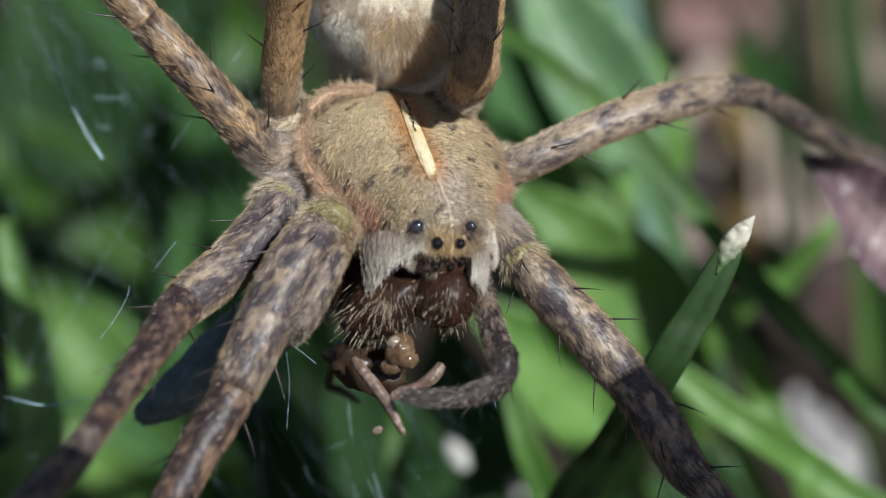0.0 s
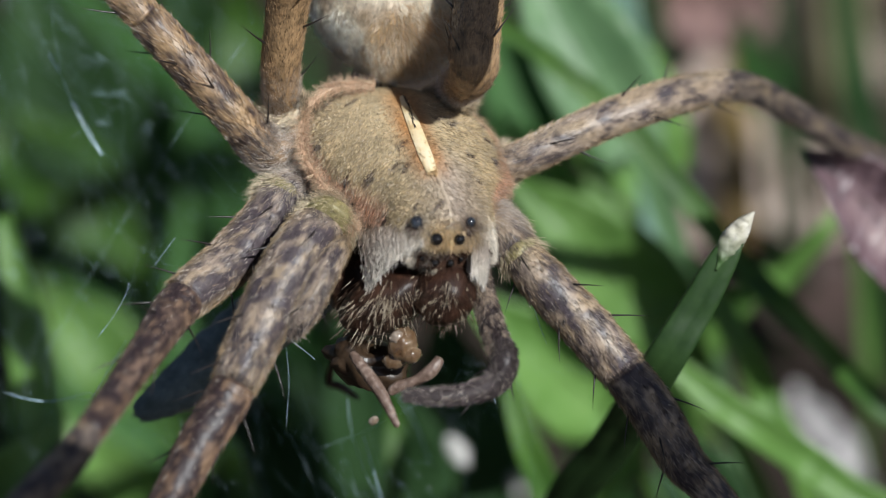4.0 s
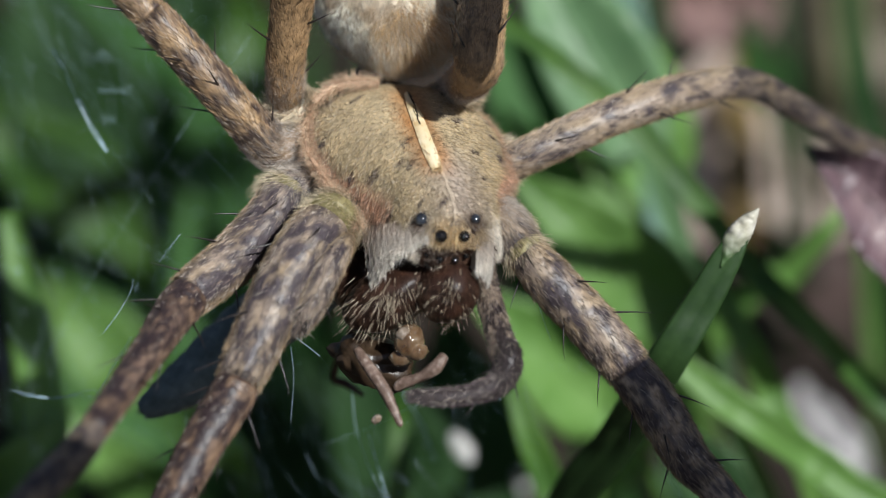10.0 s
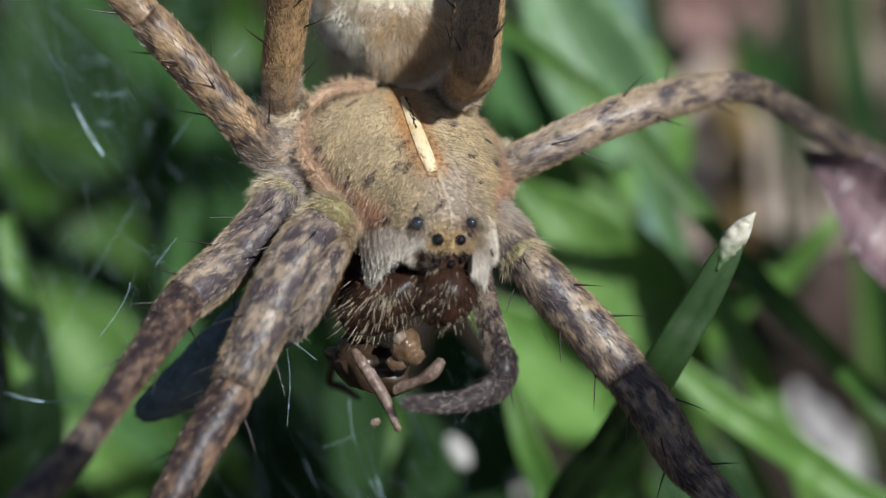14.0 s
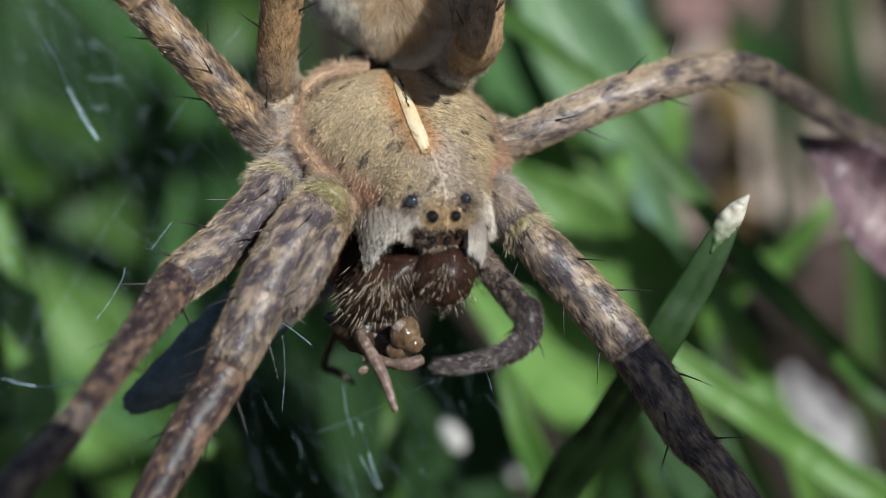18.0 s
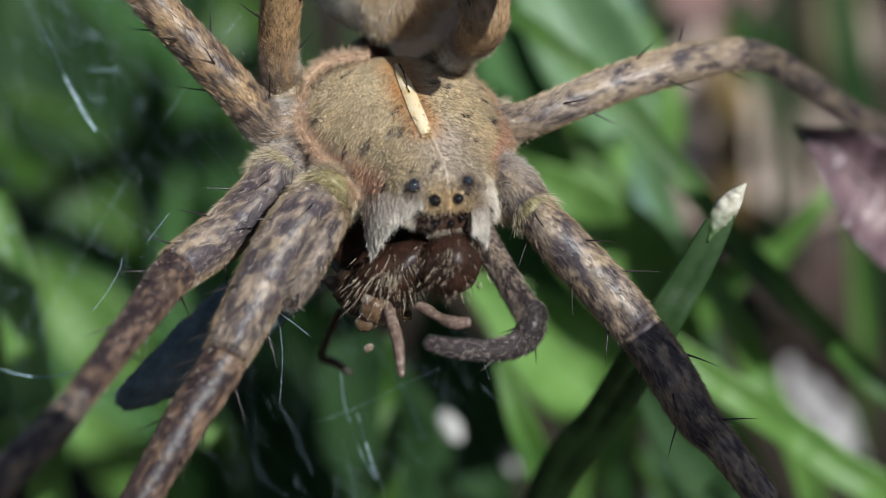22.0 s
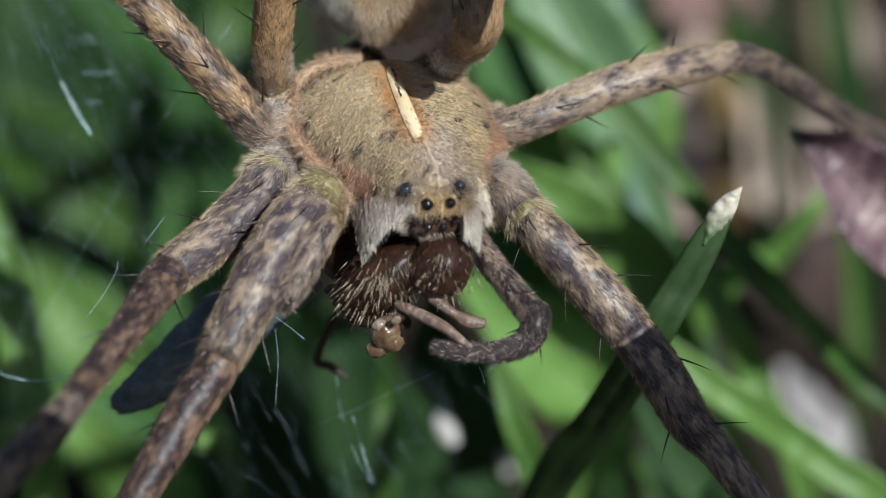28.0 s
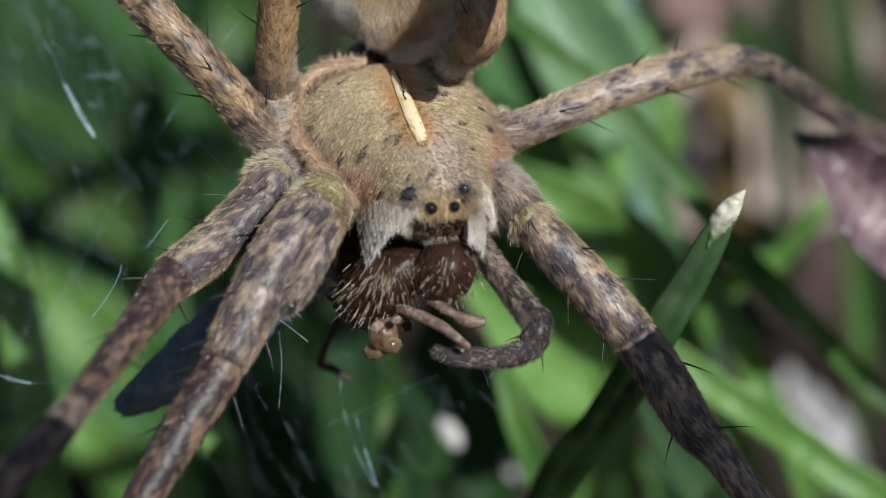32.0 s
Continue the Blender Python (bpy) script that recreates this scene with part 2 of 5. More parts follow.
def hair_mesh(name, roots, ways, lengths, thick, tints, material, bend=None):
    """Three-sided tapering hairs; bend: a way in which the outer half droops."""
    roots, ways = np.array(roots, float), np.array(ways, float)
    ways /= np.linalg.norm(ways, axis=1)[:, None]
    lengths, thick = np.array(lengths, float)[:, None], np.array(thick, float)[:, None]
    n = len(roots)
    help_way = np.where(np.abs(ways[:, :1]) < 0.8, np.array([[1.0, 0, 0]]), np.array([[0, 1.0, 0]]))
    a = np.cross(ways, help_way)
    a /= np.linalg.norm(a, axis=1)[:, None]
    b = np.cross(ways, a)
    mid = roots + ways * lengths * 0.5
    tip = roots + ways * lengths
    if bend is not None:
        tip = tip + np.array(bend) * lengths
        mid = mid + np.array(bend) * lengths * 0.25
    rows = []
    for base, k in ((roots, 1.0), (mid, 0.75)):
        for th in (0.0, 2.094, 4.189):
            rows.append(base + (a * math.cos(th) + b * math.sin(th)) * thick * k)
    rows.append(tip)
    verts = np.stack(rows, 1).reshape(-1, 3)
    quad = [(0, 1, 4, 3), (1, 2, 5, 4), (2, 0, 3, 5)]
    tri = [(3, 4, 6), (4, 5, 6), (5, 3, 6)]
    faces = [tuple(7 * i + k for k in f) for i in range(n) for f in quad + tri]
    return mesh_of(name, verts * MM, faces, material, False, np.repeat(np.array(tints, float), 7, axis=0))


TAN, DUSK, OCHRE, GREY = np.array((0.36, 0.275, 0.19)), np.array((0.062, 0.046, 0.051)), np.array((0.40, 0.265, 0.135)), np.array((0.25, 0.21, 0.225))


def mottled(s, th, seed, dark=0.12):
    """Leg markings: tan with a grey-brown cast and dark blotches and flecks drawn out along the leg."""
    c, d = math.cos(th), math.sin(th)
    big = noise.noise(Vector((s * 1.5 + seed * 7.3, c * 1.2, d * 1.2)))
    n = 0.70 * big + 0.55 * noise.noise(Vector((s * 2.3 + seed * 3.1, c * 3.6, d * 3.6 + 9))) + 1.05 * noise.noise(Vector((s * 3.4, c * 11.0 + seed, d * 11.0)))
    k = min(1.0, max(0.0, (n - dark + 0.30) / 0.60))
    warm = 0.5 + 0.5 * noise.noise(Vector((s * 0.8 + seed, c, d + 4)))
    grey = min(1.0, max(0.0, 0.55 + 1.2 * noise.noise(Vector((s * 1.1 - seed, c * 1.1 + 3, d * 1.1)))))
    base = TAN * (1 - warm * 0.5) + OCHRE * warm * 0.5
    base = base * (1 - 0.38 * grey) + GREY * 0.38 * grey
    return base * (1 - k) + DUSK * k


def streaked(s, th, seed, dark=0.0):
    """The lower front legs: dark glossy brown with tan streaks along the leg."""
    m = noise.noise(Vector((s * 1.3 - seed, math.cos(th) * 1.6, math.sin(th) * 1.6 + 5)))
    return mottled(s, th, seed, -0.30 - 0.25 * m) * np.array((0.80, 0.67, 0.62))


def shade_tinted(s, th, seed, dark=0.0):
    """The far end of a leg: the same blotches, greyer and darker, with shade put into the colour."""
    return mottled(s, th, seed, dark - 0.2) * 0.62


def tawny(s, th, seed, dark=0.0):
    """The third leg: warmer than the rest, with dark streaks."""
    return mottled(s, th, seed, dark) * np.array((1.0, 0.86, 0.66))


def brownish(s, th, seed, dark=0.3):
    """The hind legs: plain warm brown, faintly flecked."""
    n = noise.noise(Vector((s * 2.2 + seed, math.cos(th) * 2.2, math.sin(th) * 2.2)))
    m = noise.noise(Vector((s * 8 + seed, math.cos(th) * 6, math.sin(th) * 6)))
    return np.array((0.30, 0.185, 0.092)) * (1 + 0.3 * n) * (0.45 if m > 0.36 else 1.0)


def flecked(s, th, seed, dark=0.0):
    """The feeler: dark grey-brown with fine pale flecks."""
    c, d = math.cos(th), math.sin(th)
    n = noise.noise(Vector((s * 9 + seed, c * 4.5, d * 4.5))) + 0.7 * noise.noise(Vector((s * 3 + seed, c * 1.5, d * 1.5 + 2)))
    k = min(1.0, max(0.0, (n - dark - 0.2) / 0.5))
    return np.array((0.045, 0.031, 0.031)) * (1 - k) + np.array((0.33, 0.25, 0.19)) * k


def horny(s, th, seed, dark=0.0):
    """Dark brown ends of the legs."""
    n = 0.5 + 0.5 * noise.noise(Vector((s * 2.5 + seed, math.cos(th) * 1.5, math.sin(th) * 1.5)))
    return np.array((0.034, 0.024, 0.021)) * (0.5 + 1.5 * n)


def membrane(s, th, seed, dark=0.0):
    return np.array((0.25, 0.21, 0.095)) * (1 + 0.3 * noise.noise(Vector((s * 4 + seed, math.cos(th) * 2, math.sin(th) * 2))))


def limb(name, marks, parent, hip, paint, seed, dense=1.0, sides=32, label="", wobble=0.05, dark=0.12, hair=0.21, out=0.20, tuft=False, coat_on=None):
    """One length of a limb: a tapering tube through marks (u, v, w, width) about its hip, and its coat of hair as a child."""
    rng = np.random.default_rng(seed + 11)
    rows = spline([(*g(u, v, w), d / 81.4 * (1 - w / STATION) / 2) for u, v, w, d in marks], 16 * len(marks))
    path, rad = rows[:, :3] - np.array(hip), rows[:, 3].copy()
    arc = np.concatenate([[0], np.cumsum(np.linalg.norm(np.diff(path, axis=0), axis=1))])
    end = np.minimum(1.0, np.minimum(arc, arc[-1] - arc) / (0.35 * rad.mean()) + 0.25)
    rad *= np.sqrt(end)
    P, N, T = tube_rings(path, rad, sides, wobble, seed)
    n = len(path)
    tint = [paint(arc[i], 2 * math.pi * j / sides, seed, dark) for i in range(n) for j in range(sides)]
    if paint is streaked:
        # darker where the ring turns most to the eye, tan where it turns away
        up = N[:, :, 2] / N[:, :, 2].max(axis=1)[:, None]
        for q, nz in enumerate(up.reshape(-1)):
            k = min(1, max(0, (0.72 - nz) / 0.40))
            tint[q] = tint[q] * (0.62 + 0.38 * k) * (1 - 0.6 * k) + np.array((0.24, 0.150, 0.095)) * 0.6 * k
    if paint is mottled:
        # gold mixed in where the surface turns away from the eye
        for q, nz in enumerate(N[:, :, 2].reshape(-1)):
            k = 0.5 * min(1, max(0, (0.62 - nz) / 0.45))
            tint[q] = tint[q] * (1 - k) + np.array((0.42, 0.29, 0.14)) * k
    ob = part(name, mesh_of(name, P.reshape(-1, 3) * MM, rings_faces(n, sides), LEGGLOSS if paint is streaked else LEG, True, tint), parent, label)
    area = float((2 * math.pi * rad[:-1] * np.diff(arc)).sum())
    count = int(area * 1150 * dense)
    weight = rad / rad.sum()
    ii = rng.choice(n, count, p=weight)
    jj = rng.uniform(0, sides, count)
    j0, fr = jj.astype(int) % sides, (jj % 1)[:, None]
    j1 = (j0 + 1) % sides
    roots = P[ii, j0] * (1 - fr) + P[ii, j1] * fr
    norm = N[ii, j0] * (1 - fr) + N[ii, j1] * fr
    ways = T[ii] * 0.9 + norm * out + rng.normal(0, 0.17, (count, 3))
    tints = np.array([paint(arc[i], 2 * math.pi * j / sides, seed, dark) for i, j in zip(ii, jj)])
    # the same gold in hairs whose roots turn away from the eye
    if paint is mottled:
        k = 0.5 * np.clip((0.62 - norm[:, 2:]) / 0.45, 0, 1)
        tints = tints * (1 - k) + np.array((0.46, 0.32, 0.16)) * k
    tints = tints * rng.uniform(0.25, 1.75, (count, 1)) + rng.uniform(0, 0.04, (count, 1))
    pale = rng.random(count) < (0.10 if paint is flecked else 0.10 if paint in (mottled, streaked, tawny) else 0.0)
    tints[pale] = np.array((0.60, 0.52, 0.44)) * rng.uniform(0.7, 1.2, (int(pale.sum()), 1))
    if paint is membrane:
        tints = np.array((0.66, 0.55, 0.38)) * rng.uniform(0.7, 1.25, (count, 1))
    size = np.full(count, hair)
    if tuft:
        near = np.clip(1.15 - arc[ii] / (1.25 if paint is not brownish else 2.3), 0, 1)[:, None]
        near = np.minimum(np.where(rng.random((count, 1)) < 0.8, near, 0), 1)
        tints = tints * (1 - near) + np.array((0.76, 0.69, 0.63)) * rng.uniform(0.6, 1.25, (count, 1)) * near
        ways = ways + norm * 0.5 * near + rng.normal(0, 0.25, (count, 3)) * near
        size = size * (1 + 0.5 * near[:, 0])
    me = hair_mesh("hair_coat", roots - norm * 0.01, ways, rng.uniform(0.5, 1.3, count) * size, rng.uniform(0.0032, 0.0062, count), tints, FUR, norm * -0.14)
    part("hair_coat", me, coat_on or ob, "", "stuff")
    return ob, (P, N, T, arc, rad)


def spines(parent, surf, spots, seed, label="black spine"):
    """Stiff black bristles: (share of the length, angle in degrees, length in mm)."""
    P, N, T, arc, rad = surf
    rng = np.random.default_rng(seed)
    sides = P.shape[1]
    for share, ang, length in spots:
        i = min(len(arc) - 1, int(share * len(arc)))
        j = int(ang / 360 * sides) % sides
        way = N[i, j] * 0.75 + T[i] * 0.65 + rng.normal(0, 0.08, 3)
        way /= np.linalg.norm(way)
        base = P[i, j] - N[i, j] * 0.03
        path = [base + way * length * k / 7 + N[i, j] * -0.10 * length * (k / 7) ** 2 for k in range(8)]
        Q, M, _ = tube_rings(path, [0.028 * (1 - k / 7.6) for k in range(8)], 6)
        part("spine", mesh_of("spine", Q.reshape(-1, 3) * MM, rings_faces(8, 6), SPINE), parent)


# ---- the spider ----
spider = new("spider")
spider.matrix_basis = V
tagged(spider, "tan and brown hairy nursery web spider feeding over the grass", "spider")

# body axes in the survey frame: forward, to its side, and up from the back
BACK, FRONT = g(662, 180, -2.2), g(790, 492, 2.0)
F = (FRONT - BACK).normalized()
E = Vector((F.z, 0, -F.x)).normalized()
U = E.cross(F)
U = U if U.y > 0 else -U
LONG = (FRONT - BACK).length
STATIONS = [(-0.03, 0.60, 0.22), (0.02, 1.25, 0.58), (0.10, 1.80, 0.98), (0.22, 2.12, 1.32), (0.37, 2.24, 1.55), (0.50, 2.10, 1.66), (0.62, 1.78, 1.72), (0.74, 1.38, 1.72),
            (0.84, 1.18, 1.66), (0.92, 1.10, 1.52), (0.97, 1.00, 1.30), (1.00, 0.84, 1.05), (1.02, 0.5, 0.7)]


def shield_mark(share, side, height):
    return BACK + F * (LONG * share) + E * side + U * height


STRIPE = [(708, 168, 10), (718, 190, 17), (733, 226, 22), (745, 257, 23), (755, 282, 22), (763, 304, 17)]


def from_stripe(p):
    """How far a place of the back lies from the stripe's line, in survey units, its share along it, and its mark."""
    k = 1 - p.z / STATION
    u, v = 784 + p.x / k * 81.4, 441 - p.y / k * 81.4
    f = min(1.15, max(-0.2, (v - 168) / 138))
    return abs(u - (708 + 57 * f)) * 0.92, f, u, v


def shield_tint(share, side, height, wide):
    """The carapace's markings: olive tan, pinkish rim, orange beside the stripe, grey brow, pale cheeks."""
    n1 = noise.noise(Vector((share * 9, side * 2.2, 3.3)))
    n2 = noise.noise(Vector((share * 38, side * 8.5, 7.7)))
    c = np.array((0.50, 0.39, 0.24)) * (1 + 0.30 * n1)
    brow = min(1, max(0, (share - 0.55) / 0.2)) * max(0, 1 - abs(side - 0.05) / 1.0)
    c = c * (1 - 0.7 * brow) + np.array((0.37, 0.30, 0.275)) * 0.7 * brow
    off, along, u, v = from_stripe(shield_mark(share, side, height))
    orange = min(1, max(0, 1.5 - off / 26)) * min(1, max(0, (along + 0.2) / 0.25)) * min(1, max(0, (1.1 - along) / 0.3)) if height > 0.5 else 0
    orange *= min(1, 0.9 + 0.4 * n1)
    c = c * (1 - orange) + np.array((0.44, 0.20, 0.065)) * orange
    rim = min(1, max(0, (abs(side) / max(wide, 0.1) - 0.90) / 0.04)) * (1 if share < 0.78 else 0) * (1 if height > 0.12 else 0.15)
    c = c * (1 - rim) + np.array((0.60, 0.37, 0.25)) * rim
    cheek = min(1, max(0, (share - 0.86) / 0.05)) * min(1, max(0, (abs(side) - 0.45) / 0.25)) * (1 if height < 1.1 else 0.3)
    c = c * (1 - cheek) + np.array((0.66, 0.58, 0.48)) * cheek
    face = max(0, 1 - math.hypot((u - 795) / 62, (v - 428) / 46)) ** 0.5 if share > 0.7 and v < 462 else 0
    c = c * (1 - face) + np.array((0.55, 0.39, 0.20)) * face
    for eu, ev in ((735, 395), (832, 395)):
        patch = min(1, max(0, 1.6 - math.hypot(u - eu, v - ev) / 15)) if share > 0.6 else 0
        c = c * (1 - patch) + np.array((0.13, 0.085, 0.06)) * patch
    if share > 0.9 and height < 0.84 + 0.1 * n1 and abs(side) < 0.85:
        c = np.array((0.05, 0.024, 0.014))
    if n2 > 0.46 and cheek < 0.3 and rim < 0.4:
        c = np.array((0.05, 0.03, 0.03))
    return c


rows = spline(STATIONS, 64)
SIDES = 56
sv, st, scoords = [], [], []
for share, wide, high in rows:
    for j in range(SIDES):
        th = 2 * math.pi * j / SIDES
        c, s = math.cos(th), math.sin(th)
        head = min(1, max(0, (share - 0.52) / 0.24))
        side = wide * math.copysign(abs(c) ** (1.0 - 0.18 * head), c) * (1.09 - 0.09 * head if c > 0 else 1.0)
        height = high * abs(s) ** (1.22 - 0.40 * head) if s >= 0 else -0.55 * min(1, wide) * abs(s)
        height = max(height, 0.55 * min(1, max(0, (share - 0.78) / 0.12)) * (side / wide) ** 2) if head > 0 else height
        height += 0.035 * noise.noise(Vector((share * 8, side * 1.4, 1.0)))
        height -= 0.16 * math.exp(-(side / 0.16) ** 2) * math.exp(-((share - 0.30) / 0.12) ** 2)
        sv.append(shield_mark(share, side, height))
        st.append(shield_tint(share, side, height, wide))
        scoords.append((share, side, height, wide))
shield_faces = rings_faces(64, SIDES)
carapace = part("carapace", mesh_of("carapace", np.array(sv) * MM, shield_faces, SHIELD, True, np.array(st)), spider, "tan carapace with a pale stripe and orange flanks")

from mathutils.bvhtree import BVHTree
SHIELD_TREE = BVHTree.FromPolygons(sv, shield_faces)


def on_shield(u, v, lift=0.0):
    """The place on the carapace behind a survey mark, and its normal."""
    eye = Vector((0, 0, STATION))
    p, n, _, _ = SHIELD_TREE.ray_cast(eye, (g(u, v) - eye).normalized())
    if p is None:
        p, n, _, _ = SHIELD_TREE.find_nearest(g(u, v, 2.0))
    if n.z < 0:
        n = -n
    return p + n * lift, n


# fur of the carapace
rng = np.random.default_rng(5)
hr, hw, hl, ht, hc = [], [], [], [], []
for _ in range(76000):
    i, j = rng.integers(0, 63), rng.integers(0, SIDES // 2 + 3)
    if rng.random() > rows[i][1] / 2.2:
        continue
    fi, fj = rng.random(), rng.random()
    k = i * SIDES + (j - 1) % SIDES
    k2, k3 = i * SIDES + j % SIDES, k + SIDES
    p = sv[k] + (sv[k2] - sv[k]) * fj + (sv[k3] - sv[k]) * fi
    share, side, height, wide = scoords[k]
    nrm = (sv[k2] - sv[k]).cross(sv[k3] - sv[k])
    if nrm.length < 1e-6:
        continue
    nrm.normalize()
    if nrm.dot(U) < -0.3 and share < 0.9:
        nrm = -nrm
    off, along, _, _ = from_stripe(p)
    if off < 10 and 0 < along < 0.98 and height > 0.5:
        continue
    rim = abs(side) / wide > 0.90 and share < 0.78
    cheek = share > 0.88 and abs(side) > 0.75 and height < 1.2
    way = F * (0.9 if not cheek else 0.2) + E * (math.copysign(0.35, side) if not rim else math.copysign(0.2, side)) + nrm * 0.30 - U * (0.9 if cheek else 0.0)
    way = way + Vector(rng.normal(0, 0.18, 3))
    hr.append(p - nrm * 0.01), hw.append(way), hl.append((0.26 if rim else 0.22 if cheek else 0.15) * rng.uniform(0.6, 1.3))
    ht.append(rng.uniform(0.0032, 0.0064))
    silver = 1 if rng.random() < 0.2 and (off > 40 or along > 1.05) else 0
    hc.append(shield_tint(share, side, height, wide) * rng.uniform(0.35, 1.6) * (1 - 0.6 * silver) + np.array((0.60, 0.53, 0.46)) * 0.6 * silver)
part("hair_coat", hair_mesh("hair_coat", hr, hw, hl, ht, hc, FUR), carapace, "", "stuff")

# pinkish rim of long hairs round the carapace
edge = [(sh, w) for sh, w, h in rows if 0.03 < sh < 0.80][::4]
RIM_LEFT = [g(660, 146, -0.7), g(618, 146, -0.6), g(576, 153, -0.5), g(537, 190, -0.3), g(528, 234, 0.0), g(533, 274, 0.45), g(556, 312, 0.95), g(584, 348, 1.3), g(608, 381, 1.7), g(622, 402, 1.8)]
RIM_RIGHT = [shield_mark(sh, w + 0.05, 0.30 - 0.1 * sh) for sh, w in edge]
for marks, warm, wide in ((RIM_LEFT, 1.0, 0.055), (RIM_RIGHT, 0.6, 0.05)):
    n = 110
    rim_path = spline([tuple(p) for p in marks], n)
    P, N, T = tube_rings(rim_path, [wide * min(1, 0.3 + min(i, n - 1 - i) / 12) for i in range(n)], 12, 0.3, 3)
    hue = np.array((0.58, 0.385, 0.26)) * warm + np.array((0.52, 0.40, 0.24)) * (1 - warm)
    tint = [hue * (0.9 + 0.3 * noise.noise(Vector(p) * 2)) for p in P.reshape(-1, 3)]
    rim_ob = part("rim", mesh_of("rim", P.reshape(-1, 3) * MM, rings_faces(n, 12), SHIELD, True, tint), spider, "orange-pink hairy rim")
    count = 4200
    ii, jj = rng.integers(0, n, count), rng.integers(0, 12, count)
    ways = T[ii] * 0.6 + N[ii, jj] * 0.55 + rng.normal(0, 0.42, (count, 3))
    tints = np.where(rng.random((count, 1)) < 0.62, hue[None] * 1.05, np.array([[0.68, 0.52, 0.36]])) * rng.uniform(0.7, 1.3, (count, 1))
    part("hair_coat", hair_mesh("hair_coat", P[ii, jj], ways, rng.uniform(0.10, 0.36, count), rng.uniform(0.003, 0.006, count), tints, FUR, np.array(-U)[None] * 0.12), rim_ob, "", "stuff")

# pale stripe along the middle of the back
sp = spline(STRIPE, 30)
vs, fs = [], []
for u, v, d in sp:
    for k in range(7):
        x = (k / 6 - 0.5)
        p, n = on_shield(u + x * d, v - x * d * 0.25, 0.030 + 0.05 * (1 - (2 * x) ** 2))
        vs.append(p)
for i in range(29):
    fs += [(i * 7 + k, i * 7 + k + 1, i * 7 + k + 8, i * 7 + k + 7) for k in range(6)]
part("stripe", mesh_of("stripe", np.array(vs) * MM, fs, CREAM), carapace, "cream stripe of flat hairs")
hr, hw, hl, ht, hc = [], [], [], [], []
for _ in range(48):
    k = rng.random() * 0.42
    u, v, d = sp[int(k * 29)]
    p, n = on_shield(u - 1 + rng.normal(0, 0.7), v, 0.098)
    hr.append(p), hw.append(F + n * 0.08 + Vector(rng.normal(0, 0.10, 3))), hl.append(rng.uniform(0.12, 0.20)), ht.append(0.010), hc.append((0.02, 0.015, 0.015))
for _ in range(500):
    u, v, d = sp[rng.integers(0, 30)]
    p, n = on_shield(u + rng.uniform(-0.5, 0.5) * d, v, 0.03)
    hr.append(p), hw.append(F + n * 0.25 + Vector(rng.normal(0, 0.15, 3))), hl.append(rng.uniform(0.12, 0.25)), ht.append(0.009), hc.append(np.array((0.80, 0.62, 0.38)) * rng.uniform(0.8, 1.2))
part("stripe_hair", hair_mesh("stripe_hair", hr, hw, hl, ht, hc, FUR), carapace, "", "stuff")


def ball(name, centre, radii, axes, parent, material, label="", seg=24, rough=0.0, seed=0, origin=Vector((0, 0, 0)), tint=None):
    vs = []
    for i in range(seg // 2 + 1):
        a = math.pi * i / (seg // 2)
        for j in range(seg):
            b = 2 * math.pi * j / seg
            d = Vector((math.sin(a) * math.cos(b), math.sin(a) * math.sin(b), math.cos(a)))
            k = 1 + rough * noise.noise(d * 2.3 + Vector((seed, 0, 0)))
            vs.append(centre - origin + (axes[0] * d.x * radii[0] + axes[1] * d.y * radii[1] + axes[2] * d.z * radii[2]) * k)
    n = seg // 2 + 1
    return part(name, mesh_of(name, np.array(vs) * MM, rings_faces(n, seg, False), material, True, tint), parent, label), vs


# eyes: two rows of four
for u, v, r in ((771, 423, 0.142), (812, 423, 0.125), (736, 393, 0.15), (832, 393, 0.125), (768, 464, 0.105), (796, 465, 0.088), (745, 457, 0.07), (816, 457, 0.075)):
    p, n = on_shield(u, v, 0.0)
    a = n.orthogonal().normalized()
    ax = (a, n.cross(a), n)
    ring, _ = ball("eye_socket", p - n * 0.05, (r * 1.32, r * 1.32, r * 0.62), ax, carapace, AMBER if 400 < v < 440 else DARK_SHELL, "", 16)
    ball("eye", p + n * (r * (0.25 if v > 400 else 0.02)), (r, r, r), ax, carapace, BLACK if v > 400 else GLASSY, "glossy black eye" if v > 400 else "grey-blue glassy eye", 20)


